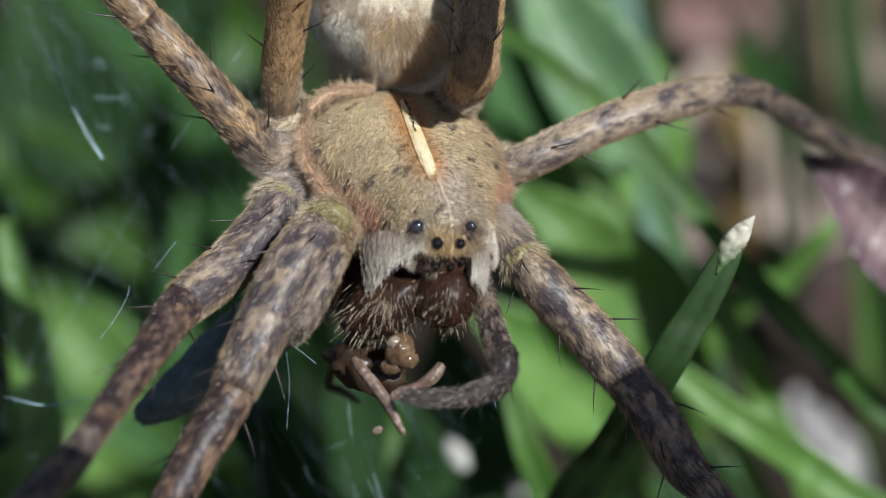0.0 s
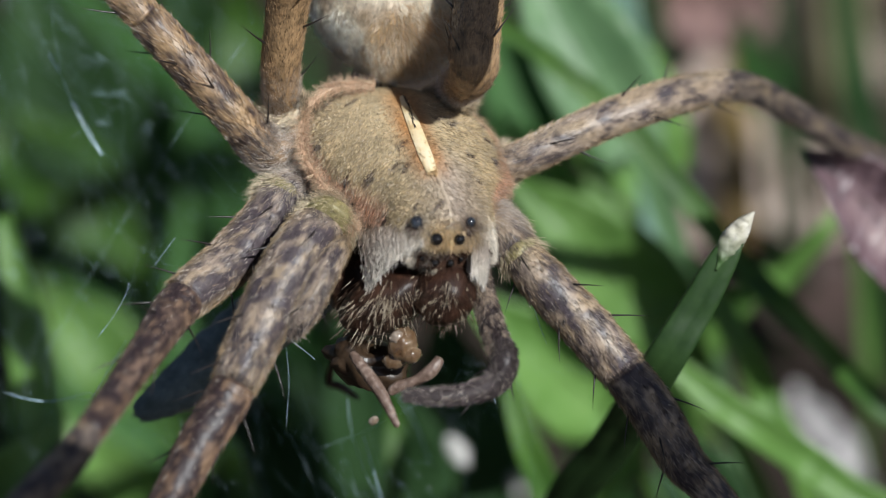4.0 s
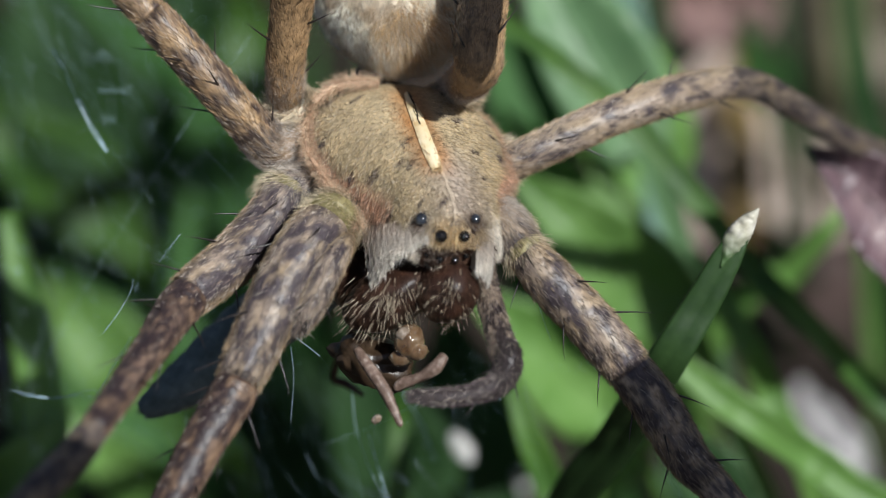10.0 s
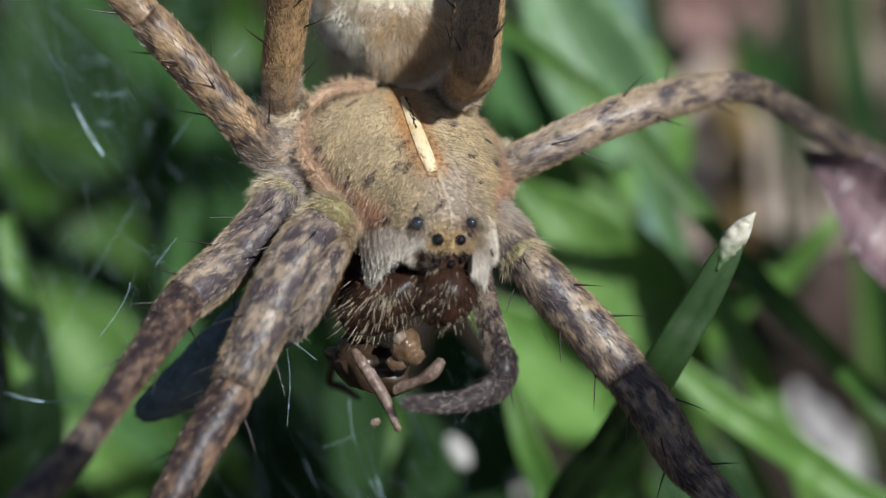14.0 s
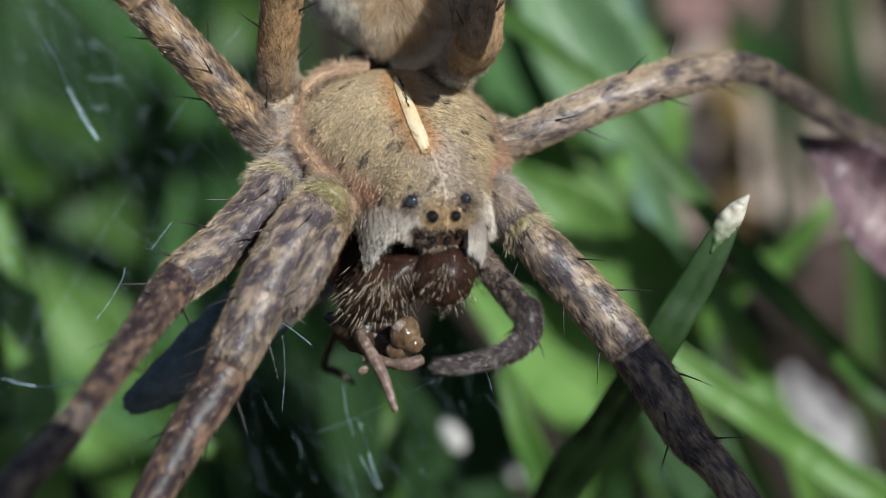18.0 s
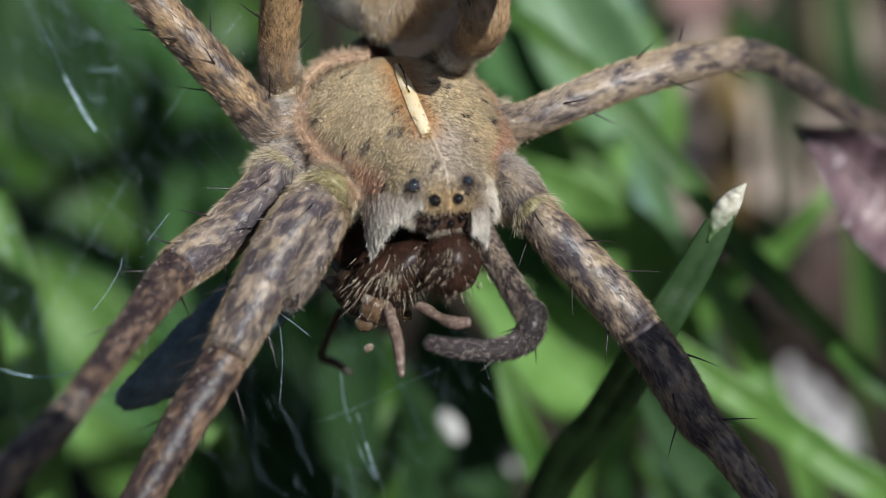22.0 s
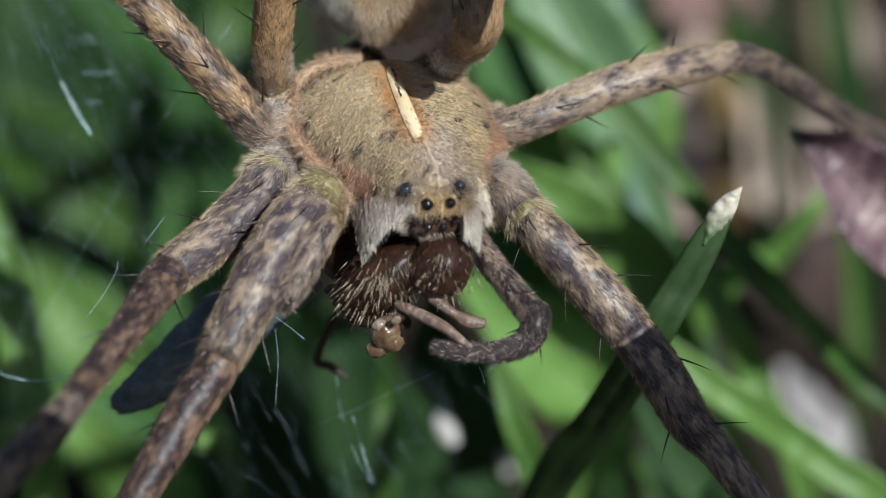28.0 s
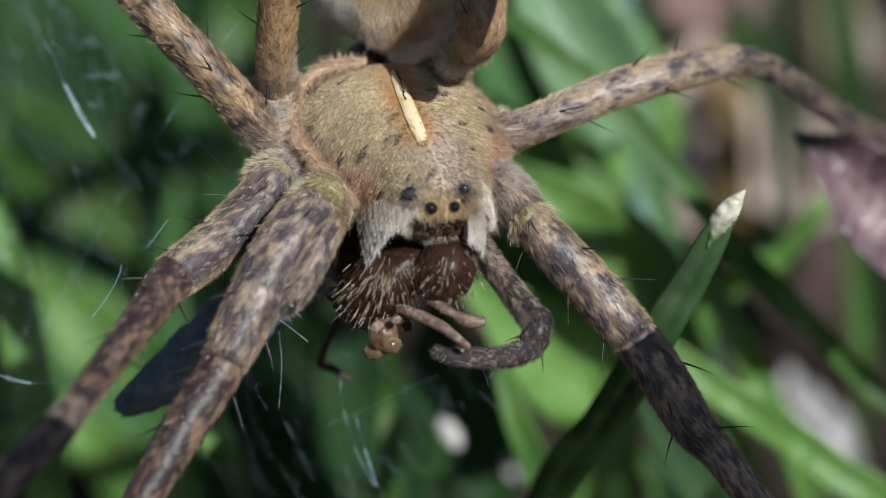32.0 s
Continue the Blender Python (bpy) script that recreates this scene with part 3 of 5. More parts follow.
# pale hairy cheeks that hang below the brow
def flap(corners, name, label, seed):
    rg = np.random.default_rng(seed)
    a, b, c, d = corners
    nu, nv = 10, 12
    vs, mid = [], (a + b + c + d) / 4
    nrm = (b - a).cross(d - a).normalized()
    nrm = nrm if nrm.z > 0 else -nrm
    for layer in (0, -0.12):
        for i in range(nv):
            for j in range(nu):
                x, y = j / (nu - 1), i / (nv - 1)
                p = (a * (1 - x) + b * x) * (1 - y) + (d * (1 - x) + c * x) * y
                vs.append(p + nrm * (0.22 * math.sin(math.pi * x) * math.sin(math.pi * (y * 0.6 + 0.2)) + layer))
    fs = []
    for o in (0, nu * nv):
        fs += [(o + i * nu + j, o + i * nu + j + 1, o + (i + 1) * nu + j + 1, o + (i + 1) * nu + j) for i in range(nv - 1) for j in range(nu - 1)]
    edge = [j for j in range(nu)] + [i * nu + nu - 1 for i in range(1, nv)] + [(nv - 1) * nu + j for j in range(nu - 2, -1, -1)] + [i * nu for i in range(nv - 2, 0, -1)]
    fs += [(edge[k], edge[(k + 1) % len(edge)], edge[(k + 1) % len(edge)] + nu * nv, edge[k] + nu * nv) for k in range(len(edge))]
    tint = [np.array((0.55, 0.47, 0.38)) * (0.8 + 0.3 * noise.noise(v * 3)) for v in vs]
    ob = part(name, mesh_of(name, np.array(vs) * MM, fs, SHIELD, True, tint), spider, label)
    roots, ways, tints = [], [], []
    for _ in range(2600):
        i, j = rg.integers(0, nv), rg.integers(0, nu)
        x, y = (i + rg.uniform(-0.5, 0.5)) / (nv - 1), (j + rg.uniform(-0.5, 0.5)) / (nu - 1)
        roots.append(vs[i * nu + j] + (b - a) / nu * rg.uniform(-0.6, 0.6) + (d - a) / nv * rg.uniform(-0.6, 0.6))
        ways.append((d - a).normalized() * 0.9 + nrm * 0.22 + Vector(rg.normal(0, 0.13, 3)))
        pale = min(1, max(0, i / nv * 1.2 + rg.normal(0, 0.1)))
        tints.append((np.array((0.40, 0.31, 0.25)) * (1 - pale) + np.array((0.80, 0.74, 0.66)) * pale) * rg.uniform(0.8, 1.2))
    part("hair_coat", hair_mesh("hair_coat", roots, ways, rg.uniform(0.12, 0.28, 2600), rg.uniform(0.004, 0.0075, 2600), tints, FUR), ob, "", "stuff")


flap([g(634, 408, 1.3), g(736, 398, 2.45), g(742, 428, 2.75), g(649, 508, 2.1)], "cheek", "white hairy cheek", 3)
flap([g(838, 415, 2.35), g(856, 405, 1.9), g(852, 502, 2.2), g(834, 482, 2.55)], "cheek", "white hairy cheek", 4)

# under side between the legs
ball("sternum", BACK + F * 2.6 - U * 0.75, (1.75, 2.5, 0.9), (E, F, U), spider, DARK_SHELL, "dark brown under side", 28, 0.08)
ball("waist", BACK - F * 0.25 + U * 0.15, (0.55, 0.9, 0.5), (E, F, U), spider, DARK_SHELL, "", 20, 0.05)

# abdomen
AB = g(668, -52, -2.4)
AF = (F + Vector((0.05, -0.10, -0.05))).normalized()
AE = AF.cross(U).normalized()
AU = AE.cross(AF)
AU = AU if AU.y > 0 else -AU
abdomen, av = ball("abdomen", AB, (1.80, 2.6, 1.8), (AE, AF, AU), spider, SHIELD, "furry beige abdomen", 48, 0.05, 2,
                   tint=(0.68, 0.58, 0.45))
hr, hw, hl, ht, hc = [], [], [], [], []
for _ in range(46000):
    d = Vector(rng.normal(0, 1, 3)).normalized()
    p = AB + AE * d.x * 1.80 + AF * d.y * 2.6 + AU * d.z * 1.8
    nrm = (AE * d.x / 1.80 + AF * d.y / 2.6 + AU * d.z / 1.8).normalized()
    swirl = AF.cross(nrm) * (1.3 * noise.noise(p * 0.9)) + AF * (0.55 + 0.6 * noise.noise(p * 1.4 + Vector((0, 9, 0))))
    way = swirl + nrm * 0.13 + Vector(rng.normal(0, 0.14, 3))
    n1 = noise.noise(p * 0.9 + Vector((4, 0, 0))) + 0.6 * noise.noise(p * 2.6)
    k = min(1, max(0, 0.80 + 1.8 * n1))
    c = np.array((0.50, 0.38, 0.26)) * (1 - k) + np.array((0.93, 0.86, 0.74)) * k
    if d.y > 0.80 and rng.random() < 0.5:
        c = np.array((0.62, 0.42, 0.22))
    hr.append(p), hw.append(way), hl.append(rng.uniform(0.14, 0.34) * (1.7 if d.y > 0.8 else 1)), ht.append(rng.uniform(0.0026, 0.0055)), hc.append(np.minimum(c * rng.uniform(0.6, 1.3), 0.95))
part("hair_coat", hair_mesh("hair_coat", hr, hw, hl, ht, hc, FUR), abdomen, "", "stuff")

# legs: name, hip share, then lengths of (u, v, w, width)
LEGS = {
    "first_left": ([(592, 408, 0.2, 80), (574, 394, 1.1, 92), (540, 424, 1.8, 102), (492, 500, 2.3, 104), (440, 610, 2.8, 96), (404, 688, 3.2, 82)],
                   [(410, 678, 3.2, 80), (387, 722, 3.3, 84), (342, 795, 3.6, 80), (297, 880, 3.9, 74), (242, 980, 4.2, 66)]),
    "second_left": ([(548, 330, -0.4, 80), (497, 345, 0.3, 88), (455, 405, 0.8, 96), (390, 470, 1.4, 92), (312, 533, 2.2, 84)],
                    [(318, 528, 2.2, 80), (290, 562, 2.7, 78), (250, 622, 3.8, 66), (195, 700, 5.2, 60), (140, 778, 6.6, 56)]),
    "first_right": ([(846, 385, 0.3, 80), (885, 408, 0.8, 88), (925, 455, 1.1, 74), (960, 495, 1.2, 86), (1040, 580, 1.2, 90), (1112, 664, 1.2, 86)],
                    [(1106, 657, 1.2, 84), (1150, 715, 1.2, 86), (1190, 780, 1.1, 84), (1222, 832, 1.0, 74), (1262, 872, 0.9, 64), (1350, 985, 0.8, 62)]),
    "second_right": ([(846, 295, -0.8, 74), (900, 288, -0.9, 64), (960, 262, -1.0, 66), (1060, 215, -1.4, 68), (1180, 172, -2.0, 68), (1292, 146, -3.4, 56)],
                     [(1280, 147, -3.3, 56), (1340, 152, -4.4, 50), (1410, 190, -6.0, 48), (1500, 245, -8.0, 44), (1560, 272, -9.5, 42), (1660, 330, -12, 40)]),
    "third_left": ([(528, 240, -0.8, 84), (470, 262, -0.3, 82), (420, 215, 0.0, 76), (340, 125, 0.3, 74), (245, 22, 0.5, 70)],
                   [(250, 27, 0.5, 66), (190, -40, 0.6, 64), (100, -150, 0.6, 58)]),
    "fourth_left": ([(520, 214, -1.8, 60), (497, 188, -0.7, 62), (490, 116, 0.1, 68), (503, 0, 1.0, 74), (513, -70, 1.6, 72)],
                    [(515, -65, 1.6, 78), (520, -200, 2.0, 70)]),
    "fourth_right": ([(800, 148, -0.9, 54), (822, 142, 0.6, 66), (838, 116, 1.4, 84), (839, 74, 1.3, 88), (846, 0, 0.4, 90), (850, -70, -0.1, 84)],
                     [(850, -65, -0.1, 80), (850, -200, -0.8, 70)]),
}
legs, TOES = {}, []
for k, (name, (upper, lower)) in enumerate(LEGS.items()):
    hip = g(*upper[0][:3])
    dark = {"third_left": 0.06, "second_right": 0.16, "first_right": -0.06, "first_left": -0.26, "second_left": -0.30}.get(name, 0.0)
    coat = brownish if name.startswith("fourth") else tawny if name == "third_left" else mottled
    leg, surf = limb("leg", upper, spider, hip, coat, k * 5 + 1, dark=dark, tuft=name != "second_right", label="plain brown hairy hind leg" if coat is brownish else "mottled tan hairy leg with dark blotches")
    leg.location = hip * MM
    low, surf2 = limb("lower_leg", lower, leg, hip, streaked if name in ("first_left", "second_left") else shade_tinted if name == "second_right" else coat, k * 5 + 3, dark=-0.30 if name in ("first_left", "second_left") else dark - 0.04, dense=0.16 if name in ("first_left", "second_left") else 0.6, coat_on=leg)
    spines(leg, surf, [(0.42, 20, 0.9), (0.52, 110, 0.8), (0.60, 200, 1.0), (0.68, 320, 0.8), (0.74, 70, 0.9), (0.82, 290, 1.0), (0.88, 180, 0.9), (0.93, 100, 0.9)], k)
    spines(leg, surf2, [(0.20, 95, 0.9), (0.25, 270, 1.0), (0.36, 40, 0.9), (0.45, 220, 1.0), (0.55, 120, 0.9), (0.7, 310, 0.9)], k + 40)
    if name == "second_left":
        tip, surf3 = limb("foot", [(146, 770, 6.5, 56), (105, 822, 7.2, 64), (40, 892, 8.4, 68), (-60, 1010, 9.8, 66)], leg, hip, shade_tinted, 77, dense=0.4, coat_on=leg)
    legs[name] = leg
    tail = [(146, 770, 6.5, 56), (105, 822, 7.2, 64), (40, 892, 8.4, 68), (-60, 1010, 9.8, 66)] if name == "second_left" else lower
    p0, p1 = g(*tail[-2][:3]), g(*tail[-1][:3])
    d, r1 = (p1 - p0).normalized(), tail[-1][3] / 170
    dn = Vector((0, -0.819, -0.574))
    fp = spline([tuple(p) for p in (p1 - d * 0.3, p1 + d * 1.5 + dn * 0.6, p1 + d * 2.8 + dn * 2.0, p1 + d * 3.6 + dn * 4.2)], 24)
    fr = np.linspace(r1, 0.10, 24)
    fr[-1] = 0.03
    P, N, T = tube_rings(fp - np.array(hip), fr, 14, 0.08, k)
    ftint = [horny(i * 0.2, j * 0.45, k) for i in range(24) for j in range(14)]
    part("claw_joint", mesh_of("claw_joint", P.reshape(-1, 3) * MM, rings_faces(24, 14), LEG, True, ftint), leg)
    if name in ("second_left", "first_right", "second_right"):
        TOES.append(Vector(fp[-1]))

def coxal(s, th, seed, dark=0.0):
    n = noise.noise(Vector((s * 2.0 + seed, math.cos(th) * 1.4, math.sin(th) * 1.4)))
    m = noise.noise(Vector((s * 5.0 + seed, math.cos(th) * 3.5, math.sin(th) * 3.5)))
    c = np.array((0.62, 0.51, 0.36)) * (1 + 0.25 * n)
    return c if m < 0.38 else c * 0.3


for k, marks in enumerate(([(590, 245, -2.6, 80), (530, 218, -1.3, 86), (490, 186, -0.3, 82)], [(600, 285, -2.2, 84), (540, 272, -1.6, 86), (470, 262, -0.7, 80)],
                           [(620, 345, -1.6, 84), (560, 345, -0.8, 92), (488, 352, 0.1, 88)], [(650, 395, -0.2, 90), (605, 388, 0.7, 98), (566, 396, 1.3, 100)],
                           [(790, 310, -1.6, 80), (850, 298, -1.3, 80), (900, 286, -1.1, 64)], [(800, 385, -0.6, 84), (850, 388, 0.1, 88), (905, 430, 0.8, 80)],
                           [(750, 195, -2.2, 66), (790, 180, -1.5, 64), (816, 160, -0.5, 58)])):
    c0 = g(*marks[0][:3])
    cox, _ = limb("hip_joint", marks, spider, c0, coxal, 60 + k, dense=1.1, hair=0.36, out=0.6, label="pale furry hip joint")
    cox.location = c0 * MM


for k, (leg_name, marks) in enumerate((("first_right", [(912, 436, 1.0, 64), (922, 450, 1.1, 76), (931, 461, 1.12, 68)]), ("first_left", [(580, 380, 1.35, 84), (574, 390, 1.55, 100), (567, 404, 1.75, 92)]),
                                       ("second_left", [(503, 338, 0.2, 74), (490, 350, 0.38, 90), (479, 364, 0.55, 82)]))):
    hip = g(*LEGS[leg_name][0][0][:3])
    limb("joint", marks, legs[leg_name], hip, membrane, 70 + k, dense=0.45, hair=0.40, out=0.9, label="yellowish joint membrane", coat_on=legs[leg_name])

# the other feeler, folded against the first leg
LEGS["left_feeler"] = ([(602, 426, 1.4, 38), (588, 450, 2.1, 46), (566, 490, 2.5, 50), (542, 540, 2.7, 48), (522, 574, 2.7, 38), (506, 592, 2.6, 20)],)
hip = g(*LEGS["left_feeler"][0][0][:3])
fold, surf = limb("feeler", LEGS["left_feeler"][0], spider, hip, mottled, 88, dark=-0.02, dense=1.3, out=0.35, label="tan hairy feeler folded against the leg")
fold.location = hip * MM
spines(fold, surf, [(0.55, 90, 0.5), (0.66, 30, 0.5), (0.75, 330, 0.45), (0.82, 120, 0.5), (0.6, 280, 0.4)], 61)
tip_rows = [surf[0][-1 - k % 14, (k * 5) % 32] for k in range(18)]
part("bristles", hair_mesh("bristles", tip_rows, [Vector((0.55, -0.55, 0.25)) + Vector(rng.normal(0, 0.25, 3)) for _ in tip_rows], rng.uniform(0.25, 0.55, 18), rng.uniform(0.007, 0.011, 18),
                           np.array((0.75, 0.66, 0.58)) * rng.uniform(0.6, 1.2, (18, 1)), FUR), fold, "pale bristles", "stuff")
legs["left_feeler"] = fold

# jaws with pale bristles
jaws = []
for k, (u, v, w, ax, ay, az, lean) in enumerate(((684, 532, 1.45, 1.18, 0.66, 0.9, 28), (786, 522, 1.95, 0.66, 0.74, 0.8, -40))):
    c = g(u + (40 if k == 0 else 0), v - 40, w - 0.2)
    a = radians(lean)
    jaw, jv = ball("jaw", g(u, v, w), (ax, ay, az), (Vector((math.cos(a), math.sin(a), 0)), Vector((-math.sin(a), math.cos(a), 0)), Vector((0, 0, 1))), spider, DARK_SHELL, "dark brown jaw with pale bristles", 32, 0.07, k, c)
    jaw.location = c * MM
    roots, ways, lens, tints, thick = [], [], [], [], []
    for _ in range(3600 if k == 0 else 2400):
        p = jv[rng.integers(0, len(jv))]
        d = (p + c - g(u, v, w))
        if d.z < -0.1 or (k == 0 and d.x > 0.55 and rng.random() < 0.9):
            continue
        pale = rng.random() < (0.15 if k == 0 else 0.12) and d.y < 0.35
        roots.append(p + Vector(rng.normal(0, 0.09, 3)))
        ways.append(d.normalized() * 0.45 + Vector((0.45 * d.x - 0.12, -0.85, 0.25)) + Vector(rng.normal(0, 0.15, 3)))
        lens.append(rng.uniform(0.16, 0.44) * (1 if k == 0 else 0.6) if pale else rng.uniform(0.06, 0.17))
        thick.append(rng.uniform(0.0048, 0.0085) if pale else rng.uniform(0.003, 0.006))
        tints.append(np.array((0.64, 0.54, 0.40)) * rng.uniform(0.4, 1.25) if pale else np.array((0.075, 0.042, 0.026)) * rng.uniform(0.4, 1.6))
    part("bristles", hair_mesh("bristles", roots, ways, lens, thick, tints, FUR), jaw, "pale bristles", "stuff")
    jaws.append(jaw)
# short pale hairs on the dark face below the eyes
hr, hw, hl, hc = [], [], [], []
for _ in range(190):
    u, v = rng.uniform(730, 824), rng.uniform(474, 500)
    p, n = on_shield(u, v, 0.0)
    hr.append(p), hw.append(Vector(((u - 778) / 70, -0.8, 0.5)) + Vector(rng.normal(0, 0.15, 3))), hl.append(rng.uniform(0.10, 0.22)), hc.append(np.array((0.62, 0.53, 0.42)) * rng.uniform(0.5, 1.2))
part("face_hair", hair_mesh("face_hair", hr, hw, hl, rng.uniform(0.005, 0.008, len(hr)), hc, FUR), carapace, "", "stuff")
ball("mouth_base", g(640, 500, 0.2), (0.95, 0.85, 0.8), (Vector((1, 0, 0)), Vector((0, 1, 0)), Vector((0, 0, 1))), spider, DARK_SHELL, "dark red-brown mouth base", 24, 0.12, 5)

# the feeler beside the jaws, in three hinged lengths
palp_hip = g(846, 490, 1.3)
palp, surf = limb("feeler", [(840, 468, 1.1, 44), (850, 508, 1.5, 42), (868, 570, 2.2, 44), (886, 628, 2.9, 48)], spider, palp_hip, flecked, 91, dark=-0.45, hair=0.18, dense=1.5, out=0.5, label="mottled hairy feeler")
palp.location = palp_hip * MM
PALP_KNEE, PALP_TIP = g(887, 628, 2.9), g(706, 704, 3.1)
# the tip's dark mottling, with fewer flecks to stand for shade as well
palp_end, surf2 = limb("feeler_tip", [(882, 606, 2.75, 46), (892, 640, 2.95, 48), (878, 676, 3.0, 43), (830, 699, 3.05, 36), (764, 705, 3.1, 29), (712, 702, 3.1, 18)], spider, PALP_KNEE, flecked, 95, dark=0.34, hair=0.15, dense=1.6, out=0.6)
palp_end.location = PALP_KNEE * MM
spines(palp_end, surf2, [(0.30, 90, 0.5), (0.45, 200, 0.55), (0.6, 300, 0.5), (0.35, 260, 0.5)], 7)

# ---- the prey ----
prey_hip = g(705, 610, 1.6)
prey = new("prey_insect")
tagged(prey, "half-eaten brown insect remains held under the jaws", "insect")


def rod(name, marks, parent, material, hip, label="", seed=0):
    r = spline([(*g(u, v, w), d / 162) for u, v, w, d in marks], 10 * len(marks))
    rad = r[:, 3].copy()
    rad[0] *= 0.4
    rad[-1] *= 0.3
    P, N, T = tube_rings(r[:, :3] - np.array(hip), rad, 14, 0.10, seed)
    return part(name, mesh_of(name, P.reshape(-1, 3) * MM, rings_faces(len(r), 14), material), parent, label)


ZERO = Vector((0, 0, 0))
PREY_REST = [(g(618, 632, 2.0), g(712, 772, 2.5)), (g(688, 705, 2.2), g(778, 645, 2.1))]
prey_rods = [
    rod("leg", [(618, 632, 2.0, 15), (640, 660, 2.2, 21), (680, 712, 2.4, 21), (712, 772, 2.5, 11)], prey, PREY, PREY_REST[0][0], "thin brown insect leg", 1),
    rod("leg", [(688, 705, 2.2, 14), (702, 694, 2.2, 20), (735, 682, 2.2, 18), (764, 664, 2.2, 25), (782, 640, 2.15, 16)], prey, PREY, PREY_REST[1][0], "thin brown insect leg", 2),
]
rod("leg", [(612, 590, -3.0, 14), (588, 640, -3.6, 14), (578, 680, -4.0, 15), (600, 690, -4.0, 17), (632, 712, -4.0, 8)], prey, DARK_SHELL, prey_hip, "thin dark insect leg", 3)
flesh, _ = ball("flesh", g(712, 612, 1.9), (0.33, 0.40, 0.30), (Vector((0.9, -0.3, 0)), Vector((0.3, 0.9, 0)), Vector((0, 0, 1))), prey, AMBERFLESH, "wet chewed amber flesh", 36, 0.16, 3, prey_hip)
for k, (u, v, w, a, b) in enumerate(((728, 632, 1.98, 0.24, 0.19), (702, 600, 2.05, 0.18, 0.16), (700, 640, 1.75, 0.30, 0.22))):
    ball("morsel", g(u, v, w), (a, b, b), (Vector((0.93, 0.3, 0)), Vector((-0.3, 0.93, 0)), Vector((0, 0, 1))), flesh, WET if k == 1 else AMBERFLESH, "", 18, 0.2, k + 20, prey_hip)
shell, _ = ball("body", g(650, 650, 0.9), (0.95, 0.55, 0.5), (Vector((0.9, -0.4, 0)), Vector((0.4, 0.9, 0)), Vector((0, 0, 1))), prey, PREYDARK, "dark chewed body", 28, 0.35, 6, prey_hip)
knob, _ = ball("claw", g(666, 765, 2.4), (0.12, 0.09, 0.09), (Vector((0.8, 0.6, 0)), Vector((-0.6, 0.8, 0)), Vector((0, 0, 1))), prey, WET, "pale glassy claw", 16, 0.5, 8, prey_hip)
GREY_HIP = g(470, 560, 0.2)
hind = rod("abdomen", [(590, 480, -1.6, 90), (500, 545, -1.8, 118), (420, 600, -2.0, 118), (340, 668, -2.0, 100), (275, 712, -2.0, 72), (228, 740, -2.0, 32)], prey, TWIG, GREY_HIP, "grey-blue fuzzy insect abdomen", 12)
hind.location = (GREY_HIP - prey_hip) * MM
rg = np.random.default_rng(31)
hv = [v.co.copy() / MM for v in hind.data.vertices]
pick = rg.integers(0, len(hv), 1500)
mid_way = (g(228, 740, -2.0) - g(590, 480, -1.6)).normalized()
part("hair_coat", hair_mesh("hair_coat", [hv[i] for i in pick], [mid_way + Vector(rg.normal(0, 0.35, 3)) for i in pick], rg.uniform(0.04, 0.12, 1500), rg.uniform(0.003, 0.006, 1500),
                            np.array((0.15, 0.17, 0.175)) * rg.uniform(0.3, 1.6, (1500, 1)), FUR), hind, "", "stuff")
prey.matrix_basis = V @ Matrix.Translation(prey_hip * MM)


# ---- grass, leaves and soil ----
def strip_mesh(name, marks, material, cols=7, cup=0.25, fold=0.0, thick=0.10, roll=0.0, rough=0.0, seed=0, teeth=0.0, n=None):
    """A long leaf through world places with widths (m): rows of columns, cupped or folded, with two faces and a rim."""
    pts = spline([(*p, w) for p, w in marks], n or 8 * len(marks))
    path, wid = pts[:, :3], np.maximum(pts[:, 3], 0.00002)
    tang = np.gradient(path, axis=0)
    tang /= np.linalg.norm(tang, axis=1)[:, None]
    eye = np.array(V.to_3x3() @ Vector((0, 0, 1)))
    base = path[0]
    top, under = [], []
    for i, (p, t, w) in enumerate(zip(path, tang, wid)):
        side = np.cross(t, eye)
        side /= np.linalg.norm(side)
        nrm = np.cross(side, t)
        a = radians(roll)
        side, nrm = side * math.cos(a) + nrm * math.sin(a), nrm * math.cos(a) - side * math.sin(a)
        for k in range(cols):
            x = 2 * k / (cols - 1) - 1
            ww = w * (1 + (teeth * (1 if i % 2 else -1) if abs(x) > 0.95 else 0))
            lift = cup * w * x * x * 0.5 + fold * w * abs(x) * 0.5 + rough * w * noise.noise(Vector((i * 0.4 + seed, x * 2, seed)))
            q = p + side * (x * ww / 2) + nrm * lift - base
            top.append(q + nrm * thick * MM / 2)
            under.append(q - nrm * thick * MM / 2)
    r, m = len(path), cols
    o = r * m
    fs = [(i * m + k, i * m + k + 1, (i + 1) * m + k + 1, (i + 1) * m + k) for i in range(r - 1) for k in range(m - 1)]
    fs += [tuple(o + q for q in f[::-1]) for f in fs]
    edge = list(range(m)) + [i * m + m - 1 for i in range(1, r)] + [(r - 1) * m + k for k in range(m - 2, -1, -1)] + [i * m for i in range(r - 2, 0, -1)]
    fs += [(edge[k], edge[k - 1], edge[k - 1] + o, edge[k] + o) for k in range(len(edge))]
    return mesh_of(name, np.array(top + under), fs, material), Vector(base)


